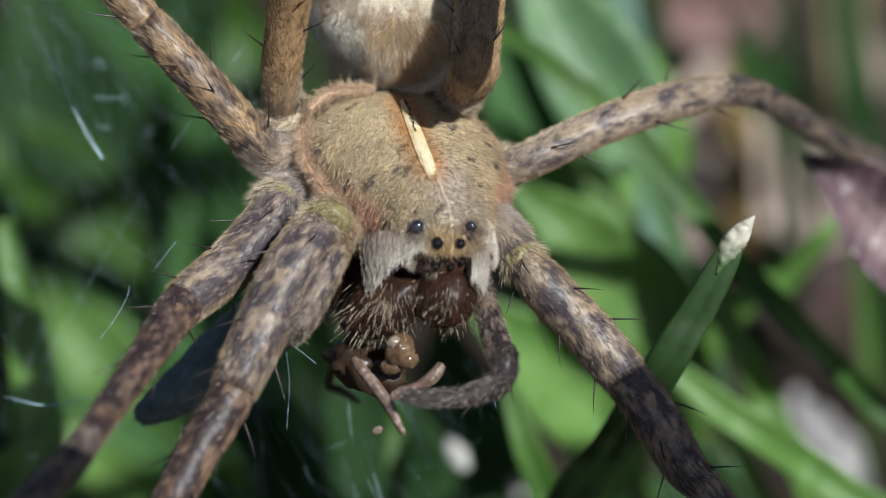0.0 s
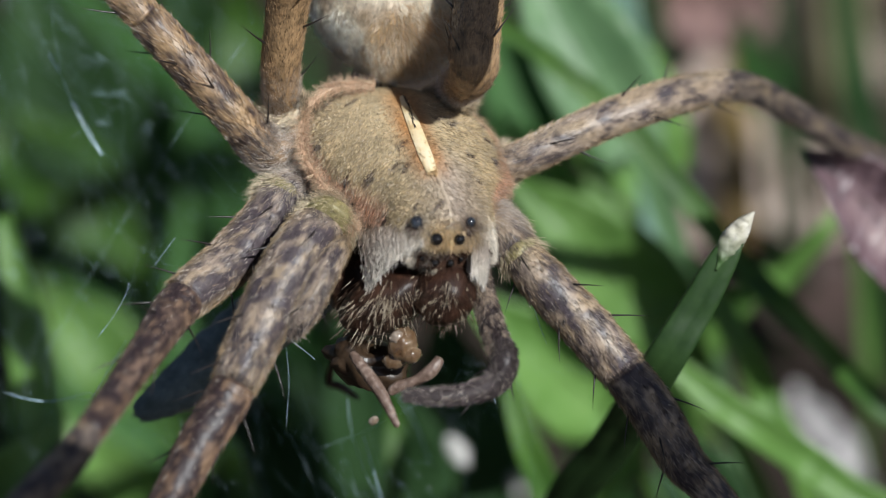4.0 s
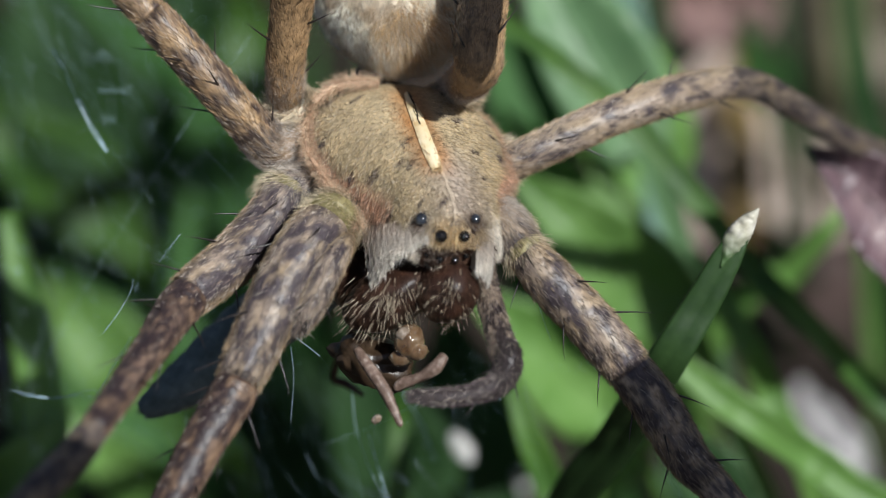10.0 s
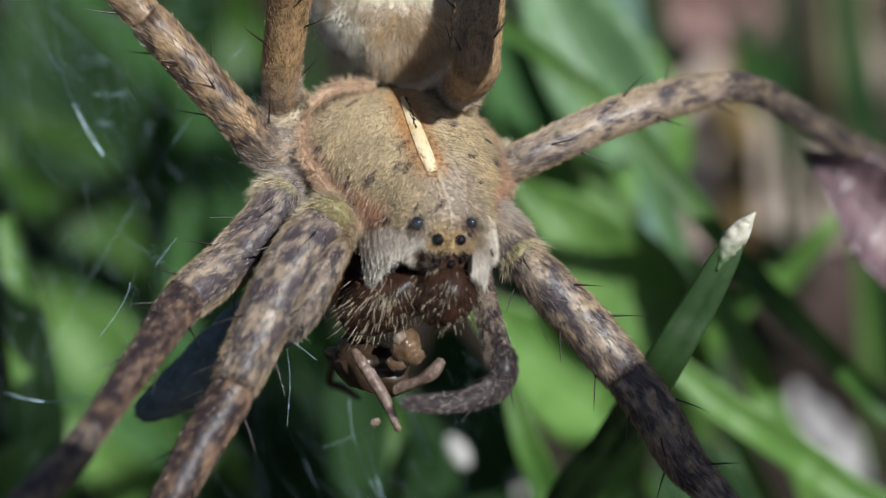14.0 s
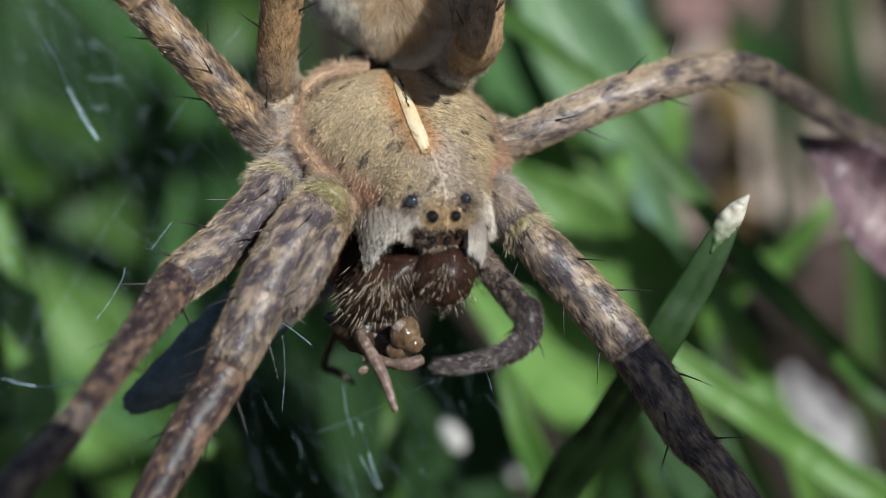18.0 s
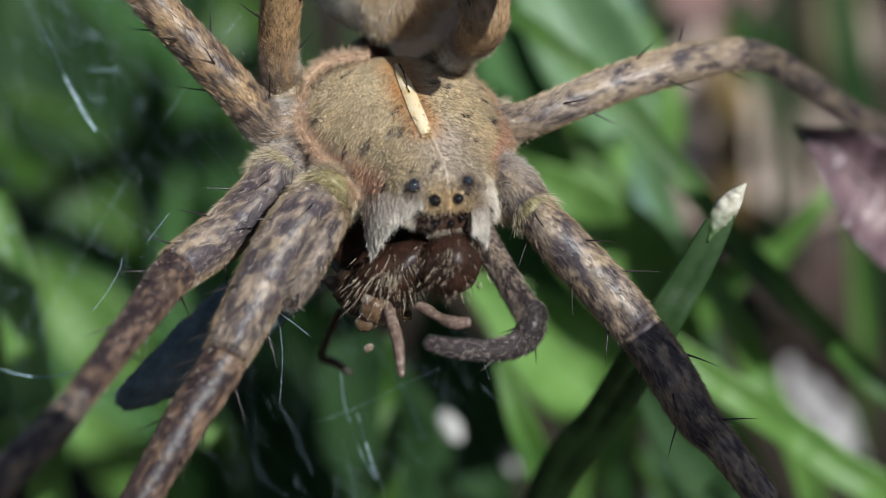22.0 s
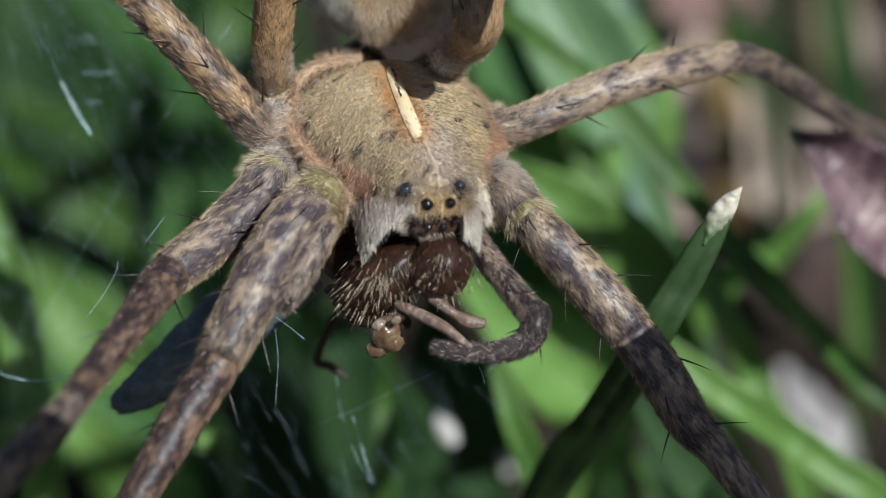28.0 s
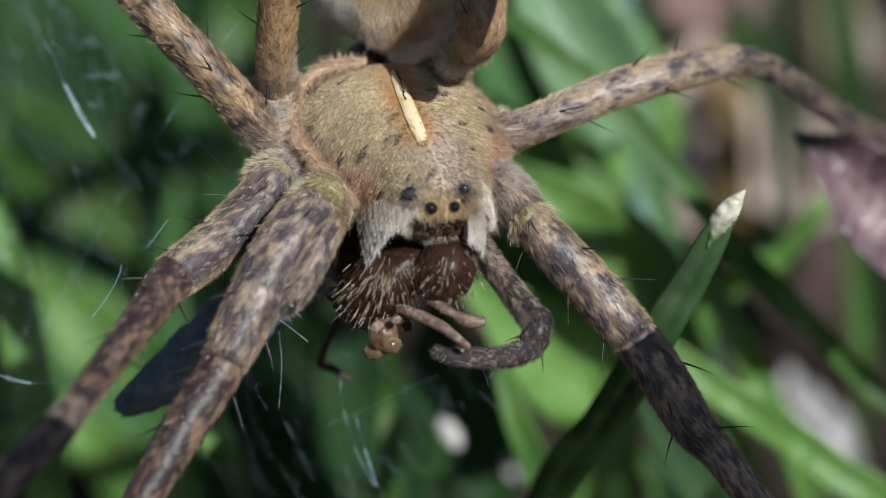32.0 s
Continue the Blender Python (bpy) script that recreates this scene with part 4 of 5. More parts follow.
def rooted(marks):
    """Survey marks (u, v, w, width) from root end to tip as world places, with a foot led down into the soil."""
    pts = [(gw(u, v, w), d / 81.4 * (1 - w / STATION) * MM) for u, v, w, d in marks]
    p0, d0 = pts[0]
    if p0.z > 0.0015:
        lean = (p0 - pts[1][0])
        lean = lean / max(0.001, lean.length)
        foot = Vector((p0.x + lean.x * p0.z * 0.35, p0.y + lean.y * p0.z * 0.35 + 0.004, -0.001))
        midp = (p0 + foot) / 2 + Vector((lean.x, lean.y, 0)) * p0.z * 0.12
        pts = [(foot, d0 * 0.6), (midp, d0 * 0.9)] + pts
    return pts


def blade(name, marks, material, label, category="grass", group="", **shape):
    me, base = strip_mesh(name, rooted(marks), material, **shape)
    ob = new(name, me)
    ob.location = base
    pts = spline([(*p, w) for p, w in rooted(marks)], 40)
    lift = np.array(V.to_3x3() @ Vector((0, 0, 1))) * shape.get("thick", 0.1) * MM * 0.4
    P, N, T = tube_rings((pts[:, :3] + lift - np.array(base)) / MM, np.maximum(pts[:, 3] / MM * 0.035, 0.012), 6)
    part("midrib", mesh_of("midrib", P.reshape(-1, 3) * MM, rings_faces(40, 6), material), ob)
    return tagged(ob, label, category, group)


def leaf_marks(tipward, wide, shape=(0.25, 0.75, 1.0, 0.95, 0.7, 0.35, 0.04)):
    """A leaf from its stalk to its tip: marks (u, v, w) and the greatest width."""
    rows = spline(tipward, len(shape))
    return [(*r, wide * s) for r, s in zip(rows, shape)]


ground_n = 60
gv, gf = [], []
for i in range(ground_n + 1):
    for j in range(ground_n + 1):
        fx, fy = (2 * i / ground_n - 1), (2 * j / ground_n - 1)
        x, y = math.copysign(abs(fx) ** 6, fx) * 60 + fx * 0.12, math.copysign(abs(fy) ** 6, fy) * 60 + fy * 0.12 + 0.03
        gv.append((x, y, 0.0022 * noise.noise(Vector((x * 60, y * 60, 0))) * (1 if abs(x) < 0.5 else 0)))
for i in range(ground_n):
    for j in range(ground_n):
        a = i * (ground_n + 1) + j
        gf.append((a, a + ground_n + 1, a + ground_n + 2, a + 1))
ground = tagged(new("ground", mesh_of("ground", gv, gf, SOIL)), "dark crumbly soil with litter", "ground", kind="structure")

# short grass over the soil, away from the litter
rg = np.random.default_rng(23)
gvs, gfs = [], []
while len(gfs) < 900 * 10:
    x, y = rg.uniform(-0.085, 0.085), rg.uniform(-0.045, 0.115)
    if -0.002 < x < 0.022 and y > 0.0:
        continue
    tall, wide, turn, lean = rg.uniform(0.004, 0.011), rg.uniform(0.0004, 0.0010), rg.uniform(0, 6.28), rg.uniform(0.1, 0.6)
    o = len(gvs)
    for k in range(6):
        f = k / 5
        c = Vector((x + math.cos(turn) * lean * tall * f * f, y + math.sin(turn) * lean * tall * f * f, tall * f - 0.0006))
        side = Vector((-math.sin(turn), math.cos(turn), 0)) * wide * (1 - f ** 1.6) * 0.5
        gvs += [c - side, c + Vector((math.cos(turn), math.sin(turn), 0)) * wide * -0.18 * (1 - f), c + side]
    for k in range(5):
        a = o + 3 * k
        gfs += [(a, a + 1, a + 4, a + 3), (a + 1, a + 2, a + 5, a + 4)]
tagged(new("short_grass", mesh_of("short_grass", gvs, gfs, MIDGRASS)), "short dark green grass over the soil", "grass", kind="stuff")

# the cut blade beside the front leg
cut = blade("cut_grass_blade", [(985, 940, -8, 78), (1090, 792, -4.5, 76), (1170, 662, -1.4, 72), (1240, 548, -0.9, 64), (1284, 468, -0.7, 54), (1308, 428, -0.65, 36), (1326, 402, -0.62, 8)], CUTBLADE,
            "cut green grass blade with a bleached torn tip", "grass", cup=-0.35, fold=0.35, thick=0.34, cols=13, rough=0.03)
me, base = strip_mesh("torn_tip", [(gw(u, v, w), d / 81.4 * MM) for u, v, w, d in ((1276, 478, -0.60, 4), (1284, 462, -0.55, 14), (1292, 446, -0.50, 34), (1304, 428, -0.45, 44), (1318, 408, -0.40, 38), (1328, 394, -0.38, 28), (1336, 384, -0.36, 15), (1344, 374, -0.36, 3))], PALETIP,
                      cols=11, cup=-0.8, fold=0.2, thick=0.22, rough=0.16, seed=4, teeth=0.03, n=34)
tip = part("torn_tip", me, cut, "bleached torn tip")
tip.location = base - cut.location

def shade_blade(marks, away, material, label):
    """An unseen blade added between the sun and marks (u, v, w, width, mm sunward) to shade them, then led away over
    survey places (mm) into the soil.
    """
    pts = [(V @ ((g(u, v, w) + SUNWARD * far) * MM), d / 81.4 * (1 - w / STATION) * MM) for u, v, w, d, far in marks]
    pts += [(V @ (Vector(q) * MM), d * MM) for *q, d in away]
    last = pts[-1][0]
    pts.append((Vector((last.x + 0.003, last.y + 0.002, -0.001)), pts[-1][1] * 0.7))
    me, base = strip_mesh("grass_blade", pts[::-1], material, cup=-0.15, fold=0.1, thick=0.3, n=60)
    ob = new("grass_blade", me)
    ob.location = base
    tagged(ob, label, "grass", "grass blades")


# added shadow casters, all standing out of view
shade_blade([(1136, 647, 1.7, 290, 15), (1246, 813, 1.6, 310, 15), (1377, 1010, 1.5, 290, 15)], [(17, -10, 14, 2.2)], STICK, "unseen dry blade added to shade the front leg")
shade_blade([(135, 796, 7.2, 220, 36), (90, 905, 8.2, 230, 36), (40, 1030, 9.2, 200, 36)], [(11, 3.4, 41, 2.0), (18, 2, 38, 2.0)], STICK, "unseen dry blade added to shade the foot")
shade_blade([(814, 160, 2.1, 30, 8), (826, 122, 2.1, 70, 8), (835, 60, 1.7, 72, 8), (852, -60, 0.6, 72, 8)], [(5.5, 12, 10, 1.0), (10, 17, 4, 1.0), (17, 14, -6, 1.0)], STICK, "unseen dry blade added to shade the hind leg")

# purple leaf
purple = blade("purple_leaf", leaf_marks([(1730, 545, -10.5), (1612, 425, -9.8), (1515, 322, -9.2), (1432, 264, -9)], 180), PURPLE, "purple-brown wilted serrated leaf", "leaf", cols=13, cup=0.5, fold=0.3, rough=0.16, teeth=0.03, thick=0.15)

# moisture and grit on the purple leaf
rg = np.random.default_rng(17)
spots = [v.co.copy() for v in purple.data.vertices]
top_side = [p for p in spots if (p + purple.location).z > gw(1530, 340, -9).z and (p + purple.location).x > gw(1500, 290, -9).x]
for k in range(48):
    p = top_side[rg.integers(0, len(top_side))] + Vector(rg.normal(0, 0.00003, 3))
    r = rg.uniform(0.009, 0.024)
    bead, _ = ball("dewdrop", p / MM + VI.to_3x3().inverted() @ Vector((0, 0, 0.05)), (r, r, r * 0.8), (Vector((1, 0, 0)), Vector((0, 1, 0)), Vector((0, 0, 1))), purple, GLINT if k % 5 == 0 else WET if k % 2 else AMBERFLESH, "", 8, 0.2, k)

GREENS = [
    # big pale leaf and blades behind the right legs
    (leaf_marks([(1180, 420, -26), (1110, 210, -25), (1010, 20, -24), (900, -160, -23)], 210), LEAFGREEN, "broad pale green leaf behind the spider"),
    ([(1190, 620, -24, 62), (1165, 350, -23, 60), (1130, 120, -22, 56), (1090, -120, -21, 50)], BLUESTEM, "blue-green flat upright grass stem"),
    ([(1660, 830, -16, 38), (1552, 708, -15, 42), (1440, 588, -14, 44), (1322, 468, -14, 44), (1205, 325, -14, 44), (1120, 225, -14, 42), (1000, 120, -14, 38), (860, 20, -13, 30)], GRASS, "long green leaning grass blade"),
    (leaf_marks([(1240, 640, -18), (1130, 520, -17), (1010, 400, -16), (880, 300, -16)], 190), LEAFGREEN, "broad green blade behind the legs"),
    ([(1630, 985, -14, 70), (1500, 872, -13, 68), (1432, 820, -13, 66), (1345, 762, -12, 62), (1263, 704, -12, 58), (1175, 630, -12, 34)], LEAFGREEN, "wide green arching grass blade"),
    ([(1450, 890, -17, 54), (1393, 772, -16, 54), (1361, 704, -16, 52), (1328, 628, -15, 50), (1279, 541, -15, 42), (1225, 450, -15, 16)], LEAFGREEN, "slender green arching grass blade"),
    (leaf_marks([(1105, 745, -20), (1040, 695, -19), (950, 620, -18), (800, 500, -17)], 200, (0.12, 0.6, 0.95, 1.0, 0.8, 0.4, 0.04)), LEAFGREEN, "bright green leaf low in the grass"),
    ([(1010, 1010, -13, 62), (968, 880, -12.5, 58), (930, 780, -12, 50), (893, 685, -12, 16)], GRASS, "narrow pointed green grass shoot"),
    ([(690, 1010, -16, 46), (698, 860, -15, 44), (700, 740, -15, 34), (704, 640, -14, 18)], GRASS, "narrow pointed green grass shoot"),
    ([(1300, 560, -20, 50), (1390, 500, -20, 44), (1470, 410, -19, 30), (1530, 320, -19, 12)], LEAFGREEN, "slender green arching grass blade"),
    ([(1556, 690, -35, 26), (1548, 600, -34, 28), (1540, 500, -33, 26), (1530, 400, -32, 16)], LEAFGREEN, "thin upright green grass stem"),
    (leaf_marks([(1370, 190, -40), (1350, 130, -39), (1335, 80, -38), (1320, 20, -37)], 80), MIDLEAF, "small green leaf above the litter"),
    # blades toned for shade, set where the litter and stem leave dark gaps
    ([(1425, 300, -44, 40), (1412, 200, -43, 44), (1405, 100, -42, 40), (1390, -30, -41, 30)], SHADELEAF, "shade-toned blade in a dark gap of the litter"),
    ([(1568, 330, -40, 60), (1545, 220, -39, 64), (1520, 100, -38, 56), (1505, -40, -37, 40)], SHADELEAF, "shade-toned blade in a dark gap of the litter"),
    ([(1190, 260, -41, 40), (1178, 150, -40, 44), (1170, 40, -39, 40), (1160, -80, -38, 30)], SHADELEAF, "shade-toned blade in the dark gap behind the stem"),
    (leaf_marks([(1170, 330, -18), (1075, 150, -17), (985, 0, -17), (900, -150, -17)], 200), PALELEAF, "broad pale green leaf behind the spider"),
    (leaf_marks([(1010, 340, -26), (945, 200, -25), (895, 80, -25), (850, -70, -24)], 150), MIDLEAF, "green leaf behind the legs"),
    # left side
    (leaf_marks([(360, 430, -21.5), (230, 300, -21), (120, 160, -20.5), (40, -20, -20)], 300), MIDLEAF, "broad green leaf behind the web"),
    (leaf_marks([(200, 340, -20), (130, 200, -19.5), (70, 60, -19), (20, -120, -19)], 260), SHADELEAF, "broad green leaf behind the web"),
    (leaf_marks([(520, 700, -20), (440, 560, -20), (380, 440, -19.5), (330, 280, -19)], 320), MIDLEAF, "broad green leaf behind the web"),
    (leaf_marks([(800, 960, -36), (700, 860, -35), (600, 760, -34), (500, 640, -34)], 260), SHADELEAF, "broad green leaf behind the web"),
    (leaf_marks([(330, 900, -19.5), (250, 760, -19.5), (160, 620, -19), (60, 480, -19)], 300), MIDLEAF, "broad green leaf behind the web"),
    (leaf_marks([(500, 300, -18), (450, 170, -17), (425, 40, -17), (410, -90, -16)], 150), GRASS, "green leaf behind the web"),
    (leaf_marks([(420, 860, -15), (370, 790, -14), (330, 730, -14), (270, 650, -13)], 80), LEAFGREEN, "bright green leaf low in the grass"),
    ([(80, 900, -14, 80), (55, 720, -13.5, 84), (28, 560, -13, 76), (-8, 380, -13, 36)], LEAFGREEN, "bright green blade at the edge"),
    (leaf_marks([(260, 720, -17), (180, 640, -16), (110, 560, -16), (40, 470, -15)], 150), LEAFGREEN, "bright green leaf low in the grass"),
    (leaf_marks([(330, 960, -18), (240, 880, -17), (150, 800, -16), (60, 700, -16)], 120), LEAFGREEN, "bright green leaf low in the grass"),
    (leaf_marks([(-60, 900, -14), (10, 850, -13), (60, 800, -13), (100, 740, -13)], 110), LEAFGREEN, "bright green leaf low in the grass"),
    (leaf_marks([(235, 470, -20), (110, 330, -20), (0, 245, -19), (-120, 160, -19)], 180), GRASS, "bright green leaf low in the grass"),
    (leaf_marks([(430, 330, -22), (290, 200, -21), (180, 60, -21), (90, -80, -20)], 160), MIDLEAF, "green leaf behind the web"),
    # most of these carry the shade behind the web in their green
    (leaf_marks([(520, 420, -28), (400, 200, -27), (330, 40, -26), (300, -150, -25)], 260), SHADELEAF, "darkened green leaf behind the web"),
    (leaf_marks([(200, 500, -28), (60, 320, -27), (-20, 140, -26), (-80, -50, -25)], 240), SHADELEAF, "darkened green leaf behind the web"),
    (leaf_marks([(620, 960, -22), (480, 860, -21), (380, 760, -21), (300, 620, -20)], 260), SHADELEAF, "darkened green leaf behind the web"),
    (leaf_marks([(760, 980, -22), (700, 850, -22), (640, 700, -21), (600, 560, -21)], 220), SHADELEAF, "darkened green leaf behind the web"),
    (leaf_marks([(300, 700, -25), (330, 560, -24), (340, 420, -24), (350, 280, -23)], 260), SHADELEAF, "darkened green leaf behind the web"),
    (leaf_marks([(900, 960, -25), (840, 800, -24), (800, 660, -24), (770, 520, -23)], 200), SHADELEAF, "darkened green leaf behind the web"),
    (leaf_marks([(140, 960, -26), (130, 780, -25), (150, 620, -24), (190, 460, -24)], 260), SHADELEAF, "darkened green leaf behind the web"),
    (leaf_marks([(980, 540, -28), (940, 380, -27), (920, 220, -27), (930, 60, -26)], 170), MIDLEAF, "darkened green leaf behind the web"),
    (leaf_marks([(1180, 640, -23), (1080, 480, -22), (980, 330, -21), (880, 190, -20)], 170), LEAFGREEN, "green leaf behind the legs"),
    # leaf in the same shade-darkened green, added to keep this corner dark
    (leaf_marks([(1340, 970, -13), (1270, 885, -13), (1200, 800, -13), (1135, 715, -13)], 120), SHADELEAF, "darkened green leaf behind the legs"),
    (leaf_marks([(1020, 620, -26), (960, 500, -25), (900, 380, -24), (850, 260, -23)], 150), MIDLEAF, "green leaf behind the legs"),
]
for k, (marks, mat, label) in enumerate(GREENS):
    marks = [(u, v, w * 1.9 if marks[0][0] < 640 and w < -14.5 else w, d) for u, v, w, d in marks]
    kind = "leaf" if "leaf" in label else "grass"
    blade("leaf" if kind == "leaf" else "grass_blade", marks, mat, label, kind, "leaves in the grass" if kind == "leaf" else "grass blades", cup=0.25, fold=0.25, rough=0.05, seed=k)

blade("stick", [(1012, 218, -34, 46), (960, 152, -33, 46), (900, 85, -32, 44), (830, 0, -31, 42)], STICK, "grey-brown dry stick leaning in grass", "stick", cols=7, cup=-1.0, thick=0.5)
for marks in ([(1490, 235, -50, 56), (1482, 130, -47, 56), (1472, 20, -45, 56), (1466, -110, -43, 52)], [(1552, 230, -48, 30), (1546, 120, -46, 30), (1542, 20, -44, 28), (1538, -100, -42, 26)],
              [(1404, 190, -60, 26), (1398, 110, -58, 26), (1402, 0, -56, 24)]):
    blade("dry_grass", marks, STRAW, "pale straw-coloured dry grass stem", "grass", "dry stems", cup=-0.9, thick=0.5)


def litter(name, u, v, w, long, wide, turn, material, label, seed, curl=0.35):
    """A dry leaf lying on the ground behind the survey mark."""
    c = gw(u, v, w)
    pts = []
    for k in range(9):
        x = k / 8 - 0.5
        p = Vector((math.cos(turn), math.sin(turn) * 0.9, 0.35 * math.sin(turn))) * x * long
        p.z += curl * long * (x * x) + 0.0008 * noise.noise(Vector((seed, x * 4, 0)))
        pts.append((c + p, wide * (math.sin(math.pi * (k / 8 * 0.9 + 0.06)) ** 0.7)))
    me, base = strip_mesh(name, pts, material, cols=11, cup=0.5, rough=0.16, seed=seed, thick=0.15, n=30, teeth=0.02)
    ob = new(name, me)
    ob.location = base
    rr = spline([tuple(p) for p, _ in pts], 30)
    P, N, T = tube_rings((rr - np.array(base)) / MM, [0.09] * 30, 6)
    part("midrib", mesh_of("midrib", P.reshape(-1, 3) * MM, rings_faces(30, 6), material), ob)
    return tagged(ob, label, "leaf", "leaf litter")


for k, (u, v, w, lo, wi, turn, mat, lab) in enumerate([
        (1290, 60, -56, 0.011, 0.006, 0.2, LITTER, "curled reddish-brown dry leaf on the soil"),
        (1350, 15, -56, 0.009, 0.0035, 0.2, ROSELITTER, "curled reddish-brown dry leaf on the soil"),
        (1210, 20, -57, 0.008, 0.005, 2.2, LITTER, "curled reddish-brown dry leaf on the soil"),
        (1238, 300, -48, 0.0090, 0.0042, 1.35, PALELITTER, "pale pinkish dry leaf on the soil"),
        (1390, 310, -49, 0.0076, 0.0042, 2.2, PALELITTER, "pale pinkish dry leaf on the soil"),
        (1312, 290, -46, 0.0085, 0.0013, 1.60, OCHRELEAF, "ochre dry leaf on the soil"),
        (1200, 370, -51, 0.007, 0.004, 0.6, LITTER, "brown dry leaf on the soil"),
        (1484, 786, -36, 0.0042, 0.0010, -1.03, BLEACHED, "white bleached dry leaf in the grass"),
        (1440, 480, -50, 0.007, 0.004, 0.4, LITTER, "brown dry leaf on the soil"),
        (1440, 150, -55, 0.008, 0.005, 0.9, LITTER, "dark brown dry leaf on the soil"),
        (1450, 330, -52, 0.007, 0.004, 2.3, LITTER, "dark brown dry leaf on the soil"),
        (1150, 200, -53, 0.007, 0.005, 0.3, LITTER, "dark brown dry leaf on the soil"),
        (1538, 120, -52, 0.004, 0.0018, 1.6, PALELITTER, "pale dry leaf on the soil")]):
    litter("dry_leaf", u, v, w, lo, wi, turn, mat, lab, k)

# the web: fine threads between the plants, some beaded
web = new("spider_web")
web.location = gw(300, 500, -4)
tagged(web, "fine pale silk threads strung between grass", "web")


def thread(marks, thick):
    r = spline([tuple(g(u, v, w)) for u, v, w in marks], 24)
    rad = [thick * 0.32 * (1 + 2.6 * max(0, noise.noise(Vector((i * 0.75, marks[0][0], marks[0][1]))))) for i in range(24)]
    P, N, T = tube_rings(r, rad, 5)
    world_pts = [V @ (Vector(p) * MM) - gw(300, 500, -4) for p in P.reshape(-1, 3)]
    part("thread", mesh_of("thread", world_pts, rings_faces(24, 5), SILK), web)


for marks, thick in (([(72, 88, -3), (80, 104, -3), (90, 120, -3)], 0.045), ([(90, 120, -3), (101, 148, -3), (112, 174, -3)], 0.014), ([(112, 174, -3), (121, 192, -3), (131, 212, -3), (141, 232, -3), (152, 250, -3), (166, 270, -3)], 0.040), ([(118, 174, -3.2), (138, 216, -3.2), (158, 252, -3.2)], 0.030), ([(156, 252, -3), (162, 262, -3), (168, 271, -3)], 0.065),
                     ([(160, 600, 2), (190, 560, 2), (212, 520, 2), (216, 500, 2)], 0.012), ([(10, 708, -2), (60, 716, -2), (98, 712, -2), (142, 700, -2), (156, 704, -2), (178, 660, -2), (212, 606, -2)], 0.020),
                     ([(640, 780, -3), (660, 850, -3), (676, 900, -3)], 0.022), ([(500, 600, 1), (530, 622, 1.3), (552, 640, 1.5)], 0.016),
                     ([(150, 160, -5), (190, 162, -5), (215, 155, -5)], 0.02), ([(160, 215, -5), (185, 212, -5)], 0.02), ([(210, 620, -1), (180, 660, -1), (150, 710, -1)], 0.014),
                     ([(-10, 700, -2), (60, 715, -2), (120, 712, -2), (200, 720, -2)], 0.016), ([(262, 470, 0), (285, 440, 0), (300, 420, 0)], 0.012),
                     ([(610, 700, -3), (616, 760, -3), (630, 810, -3), (645, 850, -3), (672, 900, -3)], 0.012), ([(665, 655, -7), (712, 720, -7), (740, 770, -7), (760, 830, -7)], 0.020), ([(480, 740, -4), (520, 800, -4), (560, 890, -4)], 0.006),
                     ([(500, 620, 0), (505, 680, 0), (500, 760, 0)], 0.008), ([(948, 548, 0), (956, 575, 0), (970, 612, 0)], 0.014), ([(868, 690, 1), (874, 705, 1), (878, 720, 1)], 0.012),
                     ([(560, 800, -3), (640, 770, -3), (720, 730, -2), (790, 700, -2)], 0.007), ([(430, 60, -3), (340, 180, -3), (200, 400, -4), (60, 640, -4)], 0.007)):
    thread(marks, thick)
# anchor threads from the feet to the soil
for k, toe in enumerate(TOES):
    top = V @ (toe * MM)
    low = Vector((top.x * 1.25, top.y + 0.004, -0.0005))
    r = np.array([top.lerp(low, i / 11) for i in range(12)])
    P, N, T = tube_rings((r - np.array(gw(300, 500, -4))) / MM, [0.02] * 12, 5)
    part("thread", mesh_of("thread", P.reshape(-1, 3) * MM, rings_faces(12, 5), SILK), web)
rg = np.random.default_rng(8)
for _ in range(52):
    u, v, w = rg.uniform(-40, 430), rg.uniform(-40, 560), rg.uniform(-10, -2)
    a = radians(rg.normal(62, 22))
    l = rg.uniform(6, 60) if rg.random() < 0.7 else rg.uniform(60, 200)
    thread([(u, v, w), (u + math.cos(a) * l / 2 + rg.normal(0, 6), v + math.sin(a) * l / 2, w + rg.normal(0, 0.5)), (u + math.cos(a) * l, v + math.sin(a) * l, w)], rg.uniform(0.0025, 0.008))
for _ in range(5):
    u, v, w = rg.uniform(330, 900), rg.uniform(640, 900), rg.uniform(-7, -2)
    a = radians(rg.normal(65, 25))
    l = rg.uniform(50, 260)
    thread([(u, v, w), (u + math.cos(a) * l / 2 + rg.normal(0, 6), v + math.sin(a) * l / 2, w), (u + math.cos(a) * l, v + math.sin(a) * l, w)], rg.uniform(0.002, 0.005))

# a veil of the finest silk
rg = np.random.default_rng(41)
vv, vf = [], []
